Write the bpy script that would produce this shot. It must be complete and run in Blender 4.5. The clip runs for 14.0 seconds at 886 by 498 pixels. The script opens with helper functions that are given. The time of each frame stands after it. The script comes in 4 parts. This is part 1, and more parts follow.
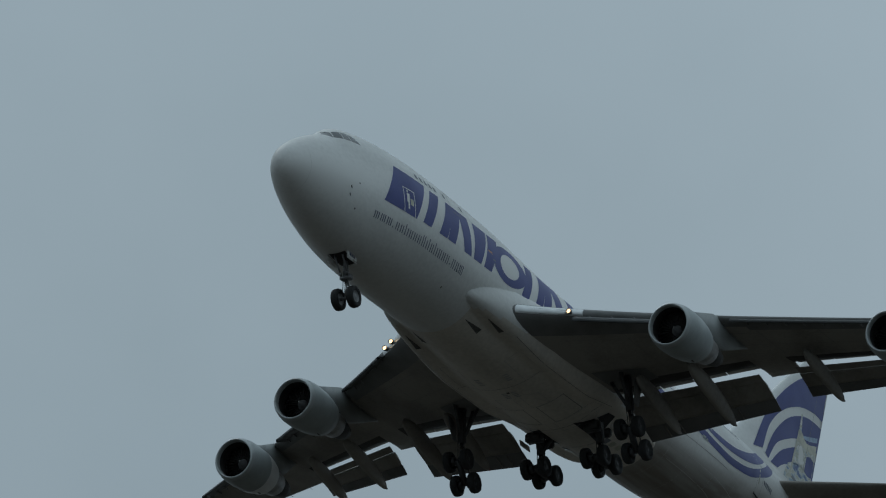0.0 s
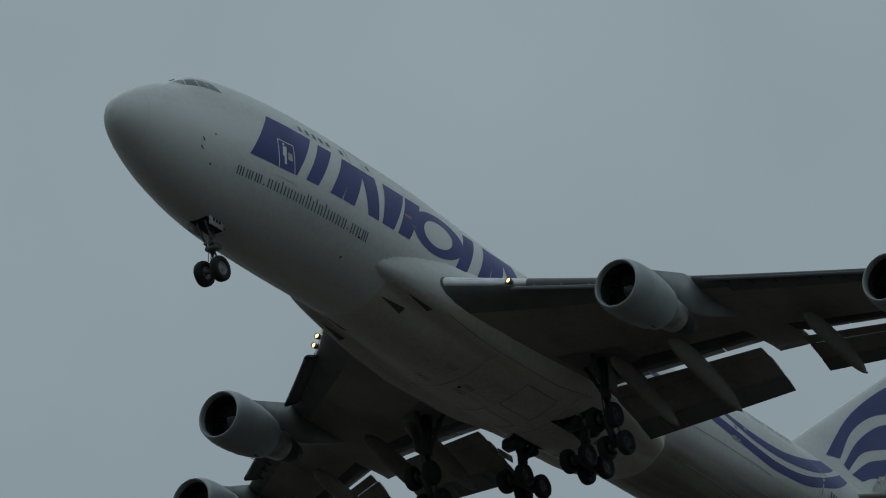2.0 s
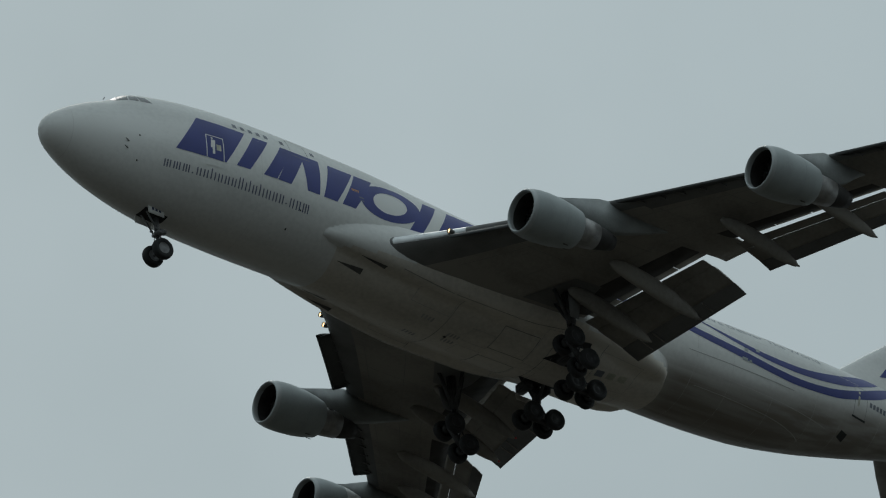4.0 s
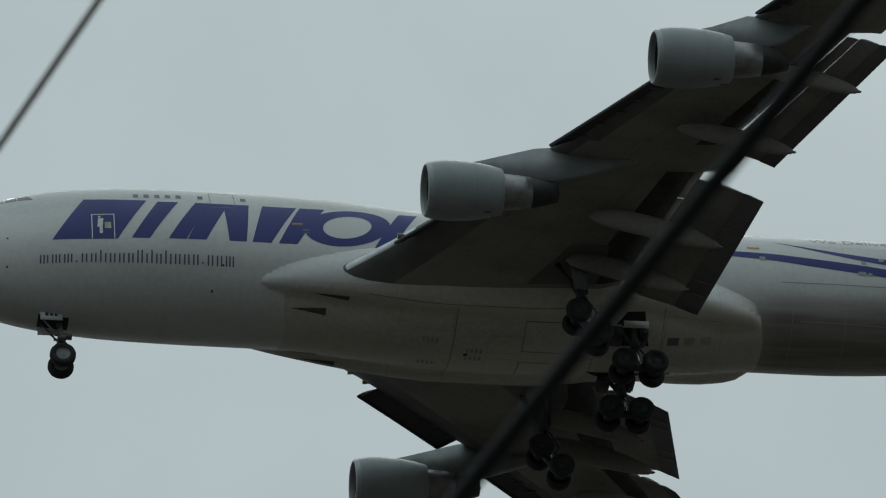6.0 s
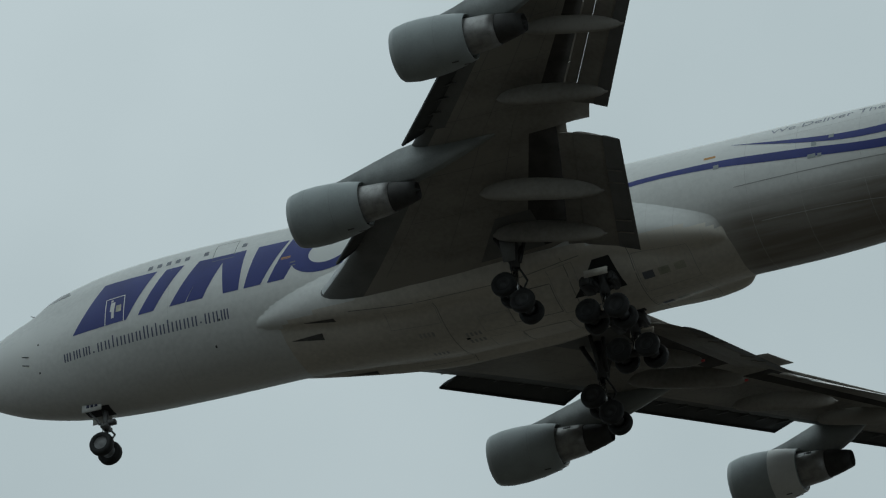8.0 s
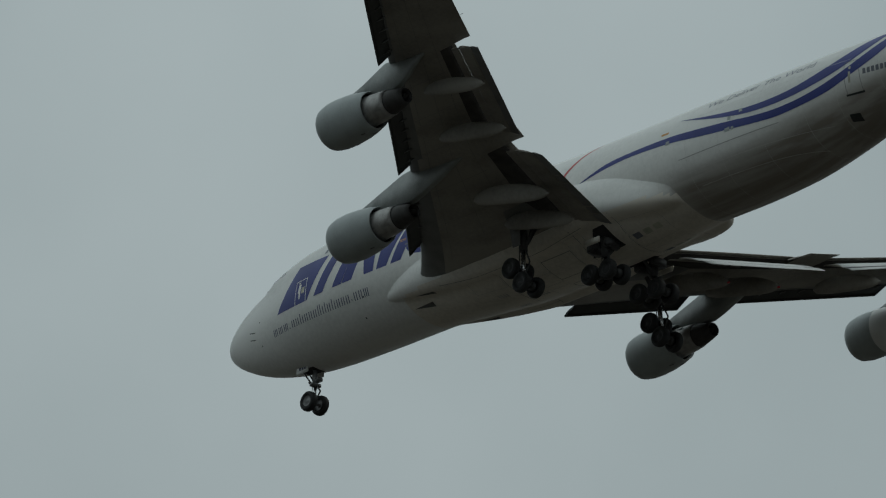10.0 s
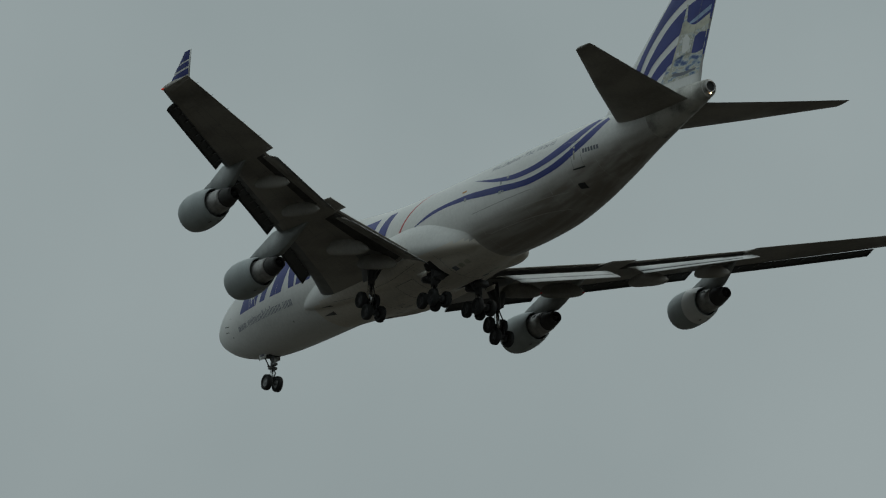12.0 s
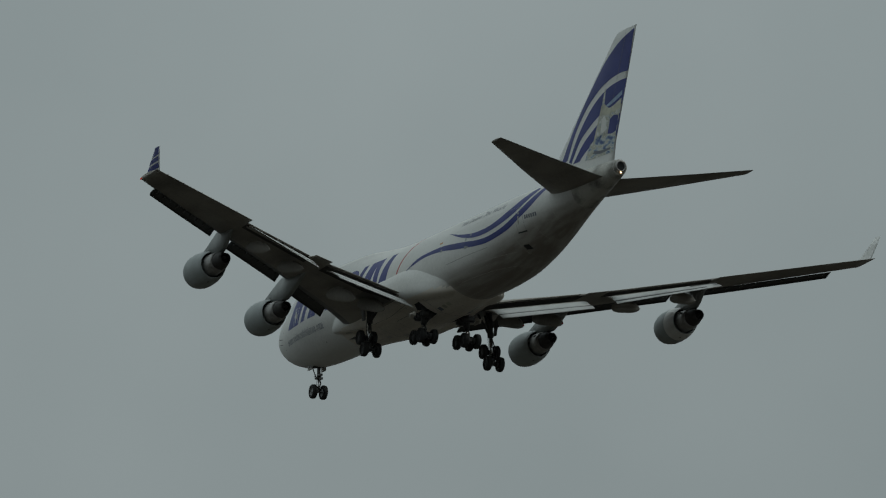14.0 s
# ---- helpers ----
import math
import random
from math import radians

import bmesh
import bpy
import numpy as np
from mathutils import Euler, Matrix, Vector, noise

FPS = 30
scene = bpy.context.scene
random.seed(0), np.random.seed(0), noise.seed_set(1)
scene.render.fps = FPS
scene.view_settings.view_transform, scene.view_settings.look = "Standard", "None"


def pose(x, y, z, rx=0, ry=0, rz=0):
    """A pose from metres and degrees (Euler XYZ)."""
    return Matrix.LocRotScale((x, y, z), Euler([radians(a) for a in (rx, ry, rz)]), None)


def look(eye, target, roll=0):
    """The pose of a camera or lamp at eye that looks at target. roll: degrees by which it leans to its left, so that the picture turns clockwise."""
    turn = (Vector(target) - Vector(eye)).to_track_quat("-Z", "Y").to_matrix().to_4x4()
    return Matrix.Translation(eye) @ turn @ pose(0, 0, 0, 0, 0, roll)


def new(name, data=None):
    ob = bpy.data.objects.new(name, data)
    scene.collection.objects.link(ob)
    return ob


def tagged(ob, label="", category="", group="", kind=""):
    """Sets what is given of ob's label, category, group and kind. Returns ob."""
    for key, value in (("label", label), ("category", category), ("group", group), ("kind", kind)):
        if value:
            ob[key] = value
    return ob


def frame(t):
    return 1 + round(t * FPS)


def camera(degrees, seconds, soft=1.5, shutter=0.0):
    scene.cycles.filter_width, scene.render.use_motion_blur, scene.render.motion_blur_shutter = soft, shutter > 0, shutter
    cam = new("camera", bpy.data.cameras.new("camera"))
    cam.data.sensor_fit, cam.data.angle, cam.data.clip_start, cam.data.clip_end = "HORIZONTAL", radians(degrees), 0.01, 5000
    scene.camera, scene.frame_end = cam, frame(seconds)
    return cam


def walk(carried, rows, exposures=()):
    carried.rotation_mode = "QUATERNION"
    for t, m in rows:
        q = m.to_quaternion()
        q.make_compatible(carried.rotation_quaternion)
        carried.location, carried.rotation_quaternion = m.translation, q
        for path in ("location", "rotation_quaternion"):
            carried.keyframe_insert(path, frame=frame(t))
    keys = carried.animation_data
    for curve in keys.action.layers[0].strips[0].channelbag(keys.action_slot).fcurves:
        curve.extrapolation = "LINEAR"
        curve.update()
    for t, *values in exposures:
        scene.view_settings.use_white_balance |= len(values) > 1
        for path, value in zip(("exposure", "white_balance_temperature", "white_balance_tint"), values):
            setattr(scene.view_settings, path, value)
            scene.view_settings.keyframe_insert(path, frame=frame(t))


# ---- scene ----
SECONDS = 14.0
EYE = (0.0, 0.0, 1.7)

# pan of the camera on its tripod: seconds and its turn in degrees
CAMERA_ROWS = [
    (0.0, 112.2883, -0.4526, -62.2924),
    (0.5, 113.1250, -0.1923, -59.4455),
    (1.0, 113.8391, -0.3073, -57.6000),
    (1.5, 114.5722, -0.1379, -55.4435),
    (2.0, 115.5860, 0.1750, -53.4567),
    (2.5, 117.4193, 0.8973, -50.5071),
    (3.0, 118.8936, 1.5092, -46.1367),
    (3.2, 119.3118, 2.0201, -44.2342),
    (3.7, 120.7075, 1.8533, -39.8409),
    (4.2, 122.0789, 1.9407, -34.5021),
    (4.7, 123.3703, 2.0217, -28.3487),
    (5.3, 124.7192, 2.6868, -19.5331),
    (5.5, 124.4096, 3.3933, -16.2456),
    (6.0, 125.9072, 3.7615, -8.6516),
    (6.5, 126.1274, 3.1771, -0.1926),
    (7.0, 124.8088, 2.1880, 8.8575),
    (7.5, 123.7996, 2.5072, 15.3537),
    (7.7, 123.3286, 1.9280, 18.8002),
    (8.2, 121.5495, 1.1111, 26.3078),
    (8.7, 119.4818, 0.5132, 33.3500),
    (9.2, 117.3043, -0.1016, 39.5733),
    (9.8, 114.7524, -0.9065, 45.7879),
    (10.0, 113.4958, -0.6185, 47.5039),
    (10.5, 111.5492, -0.2511, 50.7459),
    (11.0, 109.9020, 0.2652, 53.9305),
    (11.5, 108.5721, -0.2486, 56.4143),
    (12.0, 107.2237, -0.4546, 58.9387),
    (12.5, 105.9013, -0.1039, 61.1736),
    (13.0, 104.5253, 0.3706, 63.4863),
    (13.5, 103.6303, 0.1036, 65.3651),
    (14.0, 102.7724, -0.6665, 66.6600),
]

# flight of the aircraft: seconds and the place of its nose datum
PLANE_ROWS = [
    (0.0, 318.613, 178.695, 156.127),
    (0.5, 294.356, 181.102, 150.696),
    (1.0, 268.452, 178.834, 149.434),
    (1.5, 244.636, 179.138, 145.635),
    (2.0, 233.938, 191.858, 153.131),
    (2.5, 233.471, 213.785, 173.858),
    (3.0, 226.262, 240.473, 192.158),
    (3.2, 224.268, 248.727, 197.048),
    (3.7, 202.590, 264.622, 206.761),
    (4.2, 175.904, 280.685, 216.262),
    (4.7, 136.351, 283.164, 215.308),
    (5.3, 85.692, 282.006, 211.020),
    (5.5, 71.073, 283.646, 205.950),
    (6.0, 30.217, 280.996, 206.124),
    (6.5, -12.937, 281.838, 204.250),
    (7.0, -56.137, 281.480, 199.962),
    (7.5, -95.365, 281.493, 195.874),
    (7.7, -114.785, 280.173, 193.274),
    (8.2, -158.754, 277.576, 189.666),
    (8.7, -202.560, 274.999, 186.074),
    (9.2, -246.204, 272.441, 182.497),
    (9.8, -298.366, 269.397, 178.224),
    (10.0, -313.986, 267.931, 173.356),
    (10.5, -354.271, 272.130, 171.688),
    (11.0, -395.016, 273.643, 169.457),
    (11.5, -433.886, 266.983, 165.242),
    (12.0, -476.708, 265.936, 162.926),
    (12.5, -516.081, 266.725, 159.045),
    (13.0, -559.736, 266.510, 155.280),
    (13.5, -571.313, 249.828, 144.470),
    (14.0, -574.231, 231.427, 132.776),
]
PLANE_TURN = (-0.800, 1.000, -0.000)

cam = camera(6.9024, SECONDS, soft=1.15)
# long zoom held on the aircraft: the overhead lines a few metres off are out of focus
cam.data.dof.use_dof = True
cam.data.dof.focus_distance, cam.data.dof.aperture_fstop = 380.0, 22.0


def sway(t):
    """The operator's slow sideways step, across the overhead lines."""
    d = float(np.interp(t, [5.3, 5.5, 6.0, 6.5, 7.0, 7.5, 8.2], [0, 0.044, 0.17, 0.485, 0.66, 0.72, 0.74]))
    return Vector((0.9577 * d, 0.288 * d, 0))


walk(cam, [(t, Matrix.Translation(sway(t)) @ pose(*EYE, rx, ry, rz)) for t, rx, ry, rz in CAMERA_ROWS],
     exposures=[(0.0, 0.03, 5960, 9), (1.0, -0.03, 6080, 9), (1.5, -0.06, 6150, 9), (2.0, -0.24, 6130, 9), (2.5, 0.0, 6300, 9), (3.0, 0.14, 6380, 9), (5.5, 0.05, 6450, 9),
                (6.5, 0.32, 6430, 9), (7.5, 0.35, 6450, 9), (10.0, 0.12, 6630, 9), (11.0, 0.16, 6690, 9), (12.5, 0.06, 6700, 9), (14.0, -0.04, 6700, 9)])


# ---------------------------------------------------------------- world and sun
def make_world():
    world = bpy.data.worlds.new("overcast_sky")
    scene.world = world
    world.use_nodes = True
    nt = world.node_tree
    nt.nodes.clear()
    N, L = nt.nodes.new, nt.links.new
    out, bg = N("ShaderNodeOutputWorld"), N("ShaderNodeBackground")
    sky = N("ShaderNodeTexSky")
    sky.sky_type, sky.sun_disc = "NISHITA", False
    sky.sun_elevation, sky.sun_rotation = radians(42), radians(20)
    sky.dust_density = 4.0
    coord = N("ShaderNodeTexCoord")
    big, fine = N("ShaderNodeTexNoise"), N("ShaderNodeTexNoise")
    big.inputs["Scale"].default_value, big.inputs["Detail"].default_value = 7.0, 3.0
    fine.inputs["Scale"].default_value, fine.inputs["Detail"].default_value = 22.0, 4.0
    for n in (big, fine):
        L(coord.outputs["Generated"], n.inputs["Vector"])
    mixn = N("ShaderNodeMath")
    mixn.operation = "MULTIPLY_ADD"
    L(fine.outputs["Fac"], mixn.inputs[0])
    mixn.inputs[1].default_value = 0.3
    L(big.outputs["Fac"], mixn.inputs[2])
    ramp = N("ShaderNodeValToRGB")
    ramp.color_ramp.elements[0].position, ramp.color_ramp.elements[0].color = 0.45, (0.455, 0.548, 0.575, 1)
    ramp.color_ramp.elements[1].position, ramp.color_ramp.elements[1].color = 0.85, (0.560, 0.660, 0.690, 1)
    L(mixn.outputs[0], ramp.inputs["Fac"])
    # an overcast sky is three times as bright overhead as at the horizon
    split, rise = N("ShaderNodeSeparateXYZ"), N("ShaderNodeMapRange")
    L(coord.outputs["Generated"], split.inputs[0])
    L(split.outputs["Z"], rise.inputs["Value"])
    rise.inputs["To Min"].default_value, rise.inputs["To Max"].default_value = 0.333, 1.0
    shade = N("ShaderNodeVectorMath")
    shade.operation = "SCALE"
    L(ramp.outputs["Color"], shade.inputs[0])
    L(rise.outputs["Result"], shade.inputs["Scale"])
    haze = N("ShaderNodeVectorMath")
    haze.operation = "SCALE"
    L(sky.outputs["Color"], haze.inputs[0])
    haze.inputs["Scale"].default_value = 0.08
    mix = N("ShaderNodeMix")
    mix.data_type = "RGBA"
    mix.inputs["Factor"].default_value = 0.985
    L(haze.outputs[0], mix.inputs["A"])
    L(shade.outputs[0], mix.inputs["B"])
    L(mix.outputs["Result"], bg.inputs["Color"])
    bg.inputs["Strength"].default_value = 1.0
    L(bg.outputs["Background"], out.inputs["Surface"])


make_world()
sun_data = bpy.data.lights.new("sun", "SUN")
sun_data.energy, sun_data.angle, sun_data.color = 0.35, radians(25), (1.0, 0.96, 0.9)
sun = new("sun", sun_data)
sun.matrix_world = look((0, 0, 400), (-100, -280, 0))


# ---------------------------------------------------------------- materials
def surface(name, colour, rough=0.5, metal=0.0, vary=0.12, scale=0.6, bump=0.0, dirt=None, streak=(1, 1, 1), coat=0.0, gloss=0.5):
    """Paint or metal with large patches, fine grain and dirt along the airflow, in metres of the thing's own space."""
    m = bpy.data.materials.new(name)
    m.use_nodes = True
    nt = m.node_tree
    b = nt.nodes["Principled BSDF"]
    N, L = nt.nodes.new, nt.links.new
    coord, mapping = N("ShaderNodeTexCoord"), N("ShaderNodeMapping")
    mapping.inputs["Scale"].default_value = streak
    L(coord.outputs["Object"], mapping.inputs["Vector"])
    patch, grain = N("ShaderNodeTexNoise"), N("ShaderNodeTexNoise")
    patch.inputs["Scale"].default_value, patch.inputs["Detail"].default_value = scale, 5.0
    grain.inputs["Scale"].default_value, grain.inputs["Detail"].default_value = scale * 14, 3.0
    L(mapping.outputs["Vector"], patch.inputs["Vector"])
    L(coord.outputs["Object"], grain.inputs["Vector"])
    add = N("ShaderNodeMath")
    add.operation = "MULTIPLY_ADD"
    L(grain.outputs["Fac"], add.inputs[0])
    add.inputs[1].default_value = 0.35
    L(patch.outputs["Fac"], add.inputs[2])
    ramp = N("ShaderNodeValToRGB")
    dark = dirt or tuple(c * (1 - 2.2 * vary) for c in colour)
    ramp.color_ramp.elements[0].position, ramp.color_ramp.elements[0].color = 0.38, (*dark, 1)
    ramp.color_ramp.elements[1].position, ramp.color_ramp.elements[1].color = 0.78, (*colour, 1)
    L(add.outputs[0], ramp.inputs["Fac"])
    L(ramp.outputs["Color"], b.inputs["Base Color"])
    rr = N("ShaderNodeMapRange")
    rr.inputs["To Min"].default_value, rr.inputs["To Max"].default_value = min(1, rough * 1.3), rough * 0.8
    L(patch.outputs["Fac"], rr.inputs["Value"])
    L(rr.outputs["Result"], b.inputs["Roughness"])
    b.inputs["Metallic"].default_value = metal
    b.inputs["Coat Weight"].default_value = coat
    b.inputs["Specular IOR Level"].default_value = gloss
    if bump:
        bp = N("ShaderNodeBump")
        bp.inputs["Strength"].default_value, bp.inputs["Distance"].default_value = bump, 0.02
        L(grain.outputs["Fac"], bp.inputs["Height"])
        L(bp.outputs["Normal"], b.inputs["Normal"])
    return m


def mottled(name, stops, scale, stretch):
    """Several printed tones in torn, stretched patches."""
    m = surface(name, stops[-1][1], 0.45)
    nt = m.node_tree
    N, L = nt.nodes.new, nt.links.new
    coord, mapping, noise, ramp = N("ShaderNodeTexCoord"), N("ShaderNodeMapping"), N("ShaderNodeTexNoise"), N("ShaderNodeValToRGB")
    mapping.inputs["Scale"].default_value = stretch
    mapping.inputs["Rotation"].default_value = (0, radians(35), 0)
    noise.inputs["Scale"].default_value, noise.inputs["Detail"].default_value = scale, 4.0
    L(coord.outputs["Object"], mapping.inputs["Vector"])
    L(mapping.outputs["Vector"], noise.inputs["Vector"])
    L(noise.outputs["Fac"], ramp.inputs["Fac"])
    for k, (at, colour) in enumerate(stops):
        e = ramp.color_ramp.elements[k] if k < 2 else ramp.color_ramp.elements.new(at)
        e.position, e.color = at, (*colour, 1)
    L(ramp.outputs["Color"], nt.nodes["Principled BSDF"].inputs["Base Color"])
    return m


def glow(name, colour, strength):
    m = bpy.data.materials.new(name)
    m.use_nodes = True
    b = m.node_tree.nodes["Principled BSDF"]
    b.inputs["Base Color"].default_value = (*colour, 1)
    b.inputs["Emission Color"].default_value = (*colour, 1)
    b.inputs["Emission Strength"].default_value = strength
    return m


def grimed_shaded(m, grime):
    """Brown grime streaks blown back from the wheel wells, plus shade put into the colour, along the rear underside."""
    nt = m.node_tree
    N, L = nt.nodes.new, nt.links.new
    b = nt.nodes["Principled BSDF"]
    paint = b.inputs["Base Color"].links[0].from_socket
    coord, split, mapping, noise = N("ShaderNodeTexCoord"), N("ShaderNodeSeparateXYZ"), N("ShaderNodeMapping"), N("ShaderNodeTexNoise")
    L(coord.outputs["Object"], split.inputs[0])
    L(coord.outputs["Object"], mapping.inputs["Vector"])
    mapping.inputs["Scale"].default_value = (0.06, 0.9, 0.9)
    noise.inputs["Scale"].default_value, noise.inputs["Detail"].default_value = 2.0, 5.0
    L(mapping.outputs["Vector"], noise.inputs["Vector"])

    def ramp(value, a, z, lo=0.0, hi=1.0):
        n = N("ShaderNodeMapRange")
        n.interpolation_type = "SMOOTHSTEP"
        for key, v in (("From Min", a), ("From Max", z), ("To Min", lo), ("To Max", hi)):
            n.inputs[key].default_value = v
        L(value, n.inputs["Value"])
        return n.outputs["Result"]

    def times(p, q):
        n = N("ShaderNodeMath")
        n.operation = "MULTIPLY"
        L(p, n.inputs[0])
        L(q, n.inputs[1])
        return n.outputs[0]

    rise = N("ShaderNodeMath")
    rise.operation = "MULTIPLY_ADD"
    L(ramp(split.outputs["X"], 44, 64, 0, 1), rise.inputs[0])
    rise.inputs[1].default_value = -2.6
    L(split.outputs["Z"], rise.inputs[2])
    # deepens smoothly towards the keel, so underside shade is coloured in with the grime
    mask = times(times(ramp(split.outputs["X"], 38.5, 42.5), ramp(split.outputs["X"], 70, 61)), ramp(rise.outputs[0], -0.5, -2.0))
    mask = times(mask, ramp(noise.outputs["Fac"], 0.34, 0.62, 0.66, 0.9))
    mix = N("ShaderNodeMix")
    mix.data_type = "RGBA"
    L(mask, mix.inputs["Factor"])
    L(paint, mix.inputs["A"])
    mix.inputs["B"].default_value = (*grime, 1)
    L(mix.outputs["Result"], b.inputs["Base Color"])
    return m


WHITE = surface("white_paint", (0.73, 0.73, 0.71), 0.48, vary=0.10, scale=0.3, streak=(0.25, 1, 1), coat=0.05)
HULL = grimed_shaded(surface("white_hull_paint", (0.73, 0.73, 0.71), 0.48, vary=0.12, scale=0.3, streak=(0.2, 1, 1), gloss=0.22), (0.21, 0.18, 0.15))
FLAP_TOP = surface("pale_flap_top", (0.46, 0.47, 0.46), 0.45, vary=0.12, scale=0.6)
# shade in the recess ahead of the flaps, put into a near-black colour
COVE = surface("shaded_flap_cove", (0.085, 0.08, 0.075), 0.7, vary=0.2, scale=1.0, gloss=0.15)
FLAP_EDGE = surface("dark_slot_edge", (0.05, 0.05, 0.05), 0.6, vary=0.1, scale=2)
BELLY = surface("belly_paint", (0.71, 0.665, 0.595), 0.55, vary=0.18, scale=0.3, streak=(0.2, 1, 1), gloss=0.15)
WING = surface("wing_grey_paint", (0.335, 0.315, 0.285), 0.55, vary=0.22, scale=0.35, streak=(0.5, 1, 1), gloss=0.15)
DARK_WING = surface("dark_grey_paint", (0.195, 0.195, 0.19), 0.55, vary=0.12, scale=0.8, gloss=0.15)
SLAT = surface("leading_edge_grey", (0.085, 0.088, 0.088), 0.5, vary=0.1, scale=0.9, gloss=0.2)
NACELLE = surface("nacelle_grey_paint", (0.36, 0.39, 0.39), 0.48, vary=0.10, scale=0.8, gloss=0.3)
LIP = surface("inlet_lip_metal", (0.40, 0.42, 0.42), 0.42, 0.25, vary=0.06, scale=2)
STEEL = surface("hot_section_steel", (0.37, 0.36, 0.35), 0.42, 0.6, vary=0.24, scale=2.5)
# soot on the nozzle; in the inlet the same dark colour stands for shade
SOOT_AND_SHADE = surface("sooty_nozzle_shaded_inlet", (0.06, 0.057, 0.055), 0.6, 0.4, vary=0.15, scale=2)
# near-black stands for shade inside bores, ducts and slots; also used for black fittings
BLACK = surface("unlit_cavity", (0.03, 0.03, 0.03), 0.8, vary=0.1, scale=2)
BLUE = surface("blue_paint", (0.013, 0.026, 0.20), 0.42, vary=0.10, scale=0.6)
PALE_BLUE = surface("pale_blue_print", (0.30, 0.42, 0.60), 0.4, vary=0.2, scale=1.2)
PRINT = mottled("picture_print", [(0.34, (0.05, 0.09, 0.24)), (0.42, (0.25, 0.33, 0.42)), (0.50, (0.55, 0.56, 0.52)), (0.57, (0.36, 0.36, 0.28)), (0.64, (0.62, 0.63, 0.62))], 1.3, (1, 1, 2.2))
CREAM = surface("cream_print", (0.55, 0.54, 0.44), 0.4, vary=0.22, scale=1.5)
INK = surface("dark_blue_ink", (0.035, 0.04, 0.10), 0.4, vary=0.08, scale=1)
URL_INK = surface("grey_blue_ink", (0.10, 0.11, 0.17), 0.4, vary=0.08, scale=1)
PALE_INK = surface("pale_grey_ink", (0.26, 0.27, 0.31), 0.5, vary=0.08, scale=1)
GREY_INK = surface("grey_ink", (0.16, 0.17, 0.20), 0.5, vary=0.08, scale=1)
MID_SEAM = surface("skin_joint", (0.40, 0.39, 0.38), 0.5, vary=0.1, scale=2)
SEAM = surface("seam_line", (0.20, 0.20, 0.19), 0.6, vary=0.1, scale=2)
RED = surface("red_paint", (0.50, 0.05, 0.05), 0.4, vary=0.06, scale=1)
AMBER = surface("amber_placard", (0.55, 0.26, 0.05), 0.4, vary=0.06, scale=1)
GLASS = surface("cockpit_glass", (0.02, 0.024, 0.026), 0.12, vary=0.05, scale=1)
RUBBER = surface("tyre_rubber", (0.018, 0.018, 0.018), 0.75, vary=0.15, scale=3, bump=0.2)
NOSE_HUB = surface("grey_wheel_alloy", (0.20, 0.20, 0.20), 0.45, 0.4, vary=0.15, scale=4)
TAIL = surface("stained_tail_cone", (0.52, 0.51, 0.47), 0.5, 0.1, scale=1.1, dirt=(0.07, 0.06, 0.05), streak=(.6, 1, 1))
FAINT = surface("faint_seam", (0.58, 0.57, 0.55), 0.5, vary=0.1, scale=2)
HUB = surface("wheel_alloy", (0.034, 0.034, 0.034), 0.5, 0.3, vary=0.15, scale=4)
STRUT = surface("gear_grey_enamel", (0.17, 0.17, 0.17), 0.4, vary=0.15, scale=3)
BARE = surface("bare_aluminium", (0.62, 0.63, 0.63), 0.32, 0.8, vary=0.08, scale=2)
PYLON = surface("pylon_grey_paint", (0.27, 0.285, 0.28), 0.42, vary=0.15, scale=0.8)
COWL_SEAM = surface("cowl_joint", (0.31, 0.335, 0.335), 0.5, vary=0.1, scale=2)
# flat scoop and vent marks: the shade of the duct put into their colour
SCOOP = surface("shaded_duct", (0.11, 0.105, 0.10), 0.7, vary=0.2, scale=3)
MAIN_STRUT = surface("dark_gear_enamel", (0.05, 0.05, 0.05), 0.5, vary=0.2, scale=3)
CHROME = surface("oleo_chrome", (0.55, 0.55, 0.55), 0.25, 1.0, vary=0.04, scale=4)
CABLE = surface("weathered_cable", (0.42, 0.39, 0.34), 0.75, vary=0.15, scale=6)
DARK_CABLE = surface("black_cable_sheath", (0.010, 0.010, 0.011), 0.9, vary=0.15, scale=6)
GROUND = surface("dry_grass_ground", (0.043, 0.037, 0.028), 0.95, vary=0.2, scale=0.05, bump=0.3)
LAMP = glow("landing_lamp", (1.0, 0.64, 0.30), 2.6)
RED_LAMP = glow("port_lamp", (0.8, 0.06, 0.03), 0.2)
TAIL_LAMP = glow("tail_lamp", (1.0, 0.72, 0.42), 4.0)


# ---------------------------------------------------------------- mesh helpers
def part(name, bm, material, parent, label="", smooth=True):
    """Link a bmesh as one mesh object under a thing or under a part."""
    me = bpy.data.meshes.new(name)
    bmesh.ops.recalc_face_normals(bm, faces=bm.faces)
    for f in bm.faces:
        f.smooth = smooth
    bm.to_mesh(me)
    bm.free()
    me.materials.append(material)
    ob = new(name, me)
    ob.parent = parent
    return tagged(ob, label)


def share(ob, parent, m):
    """Another part on the same mesh."""
    o = new(ob.name.split(".")[0], ob.data)
    o.parent = parent
    o.matrix_basis = m
    if "label" in ob:
        o["label"] = ob["label"]
    return o


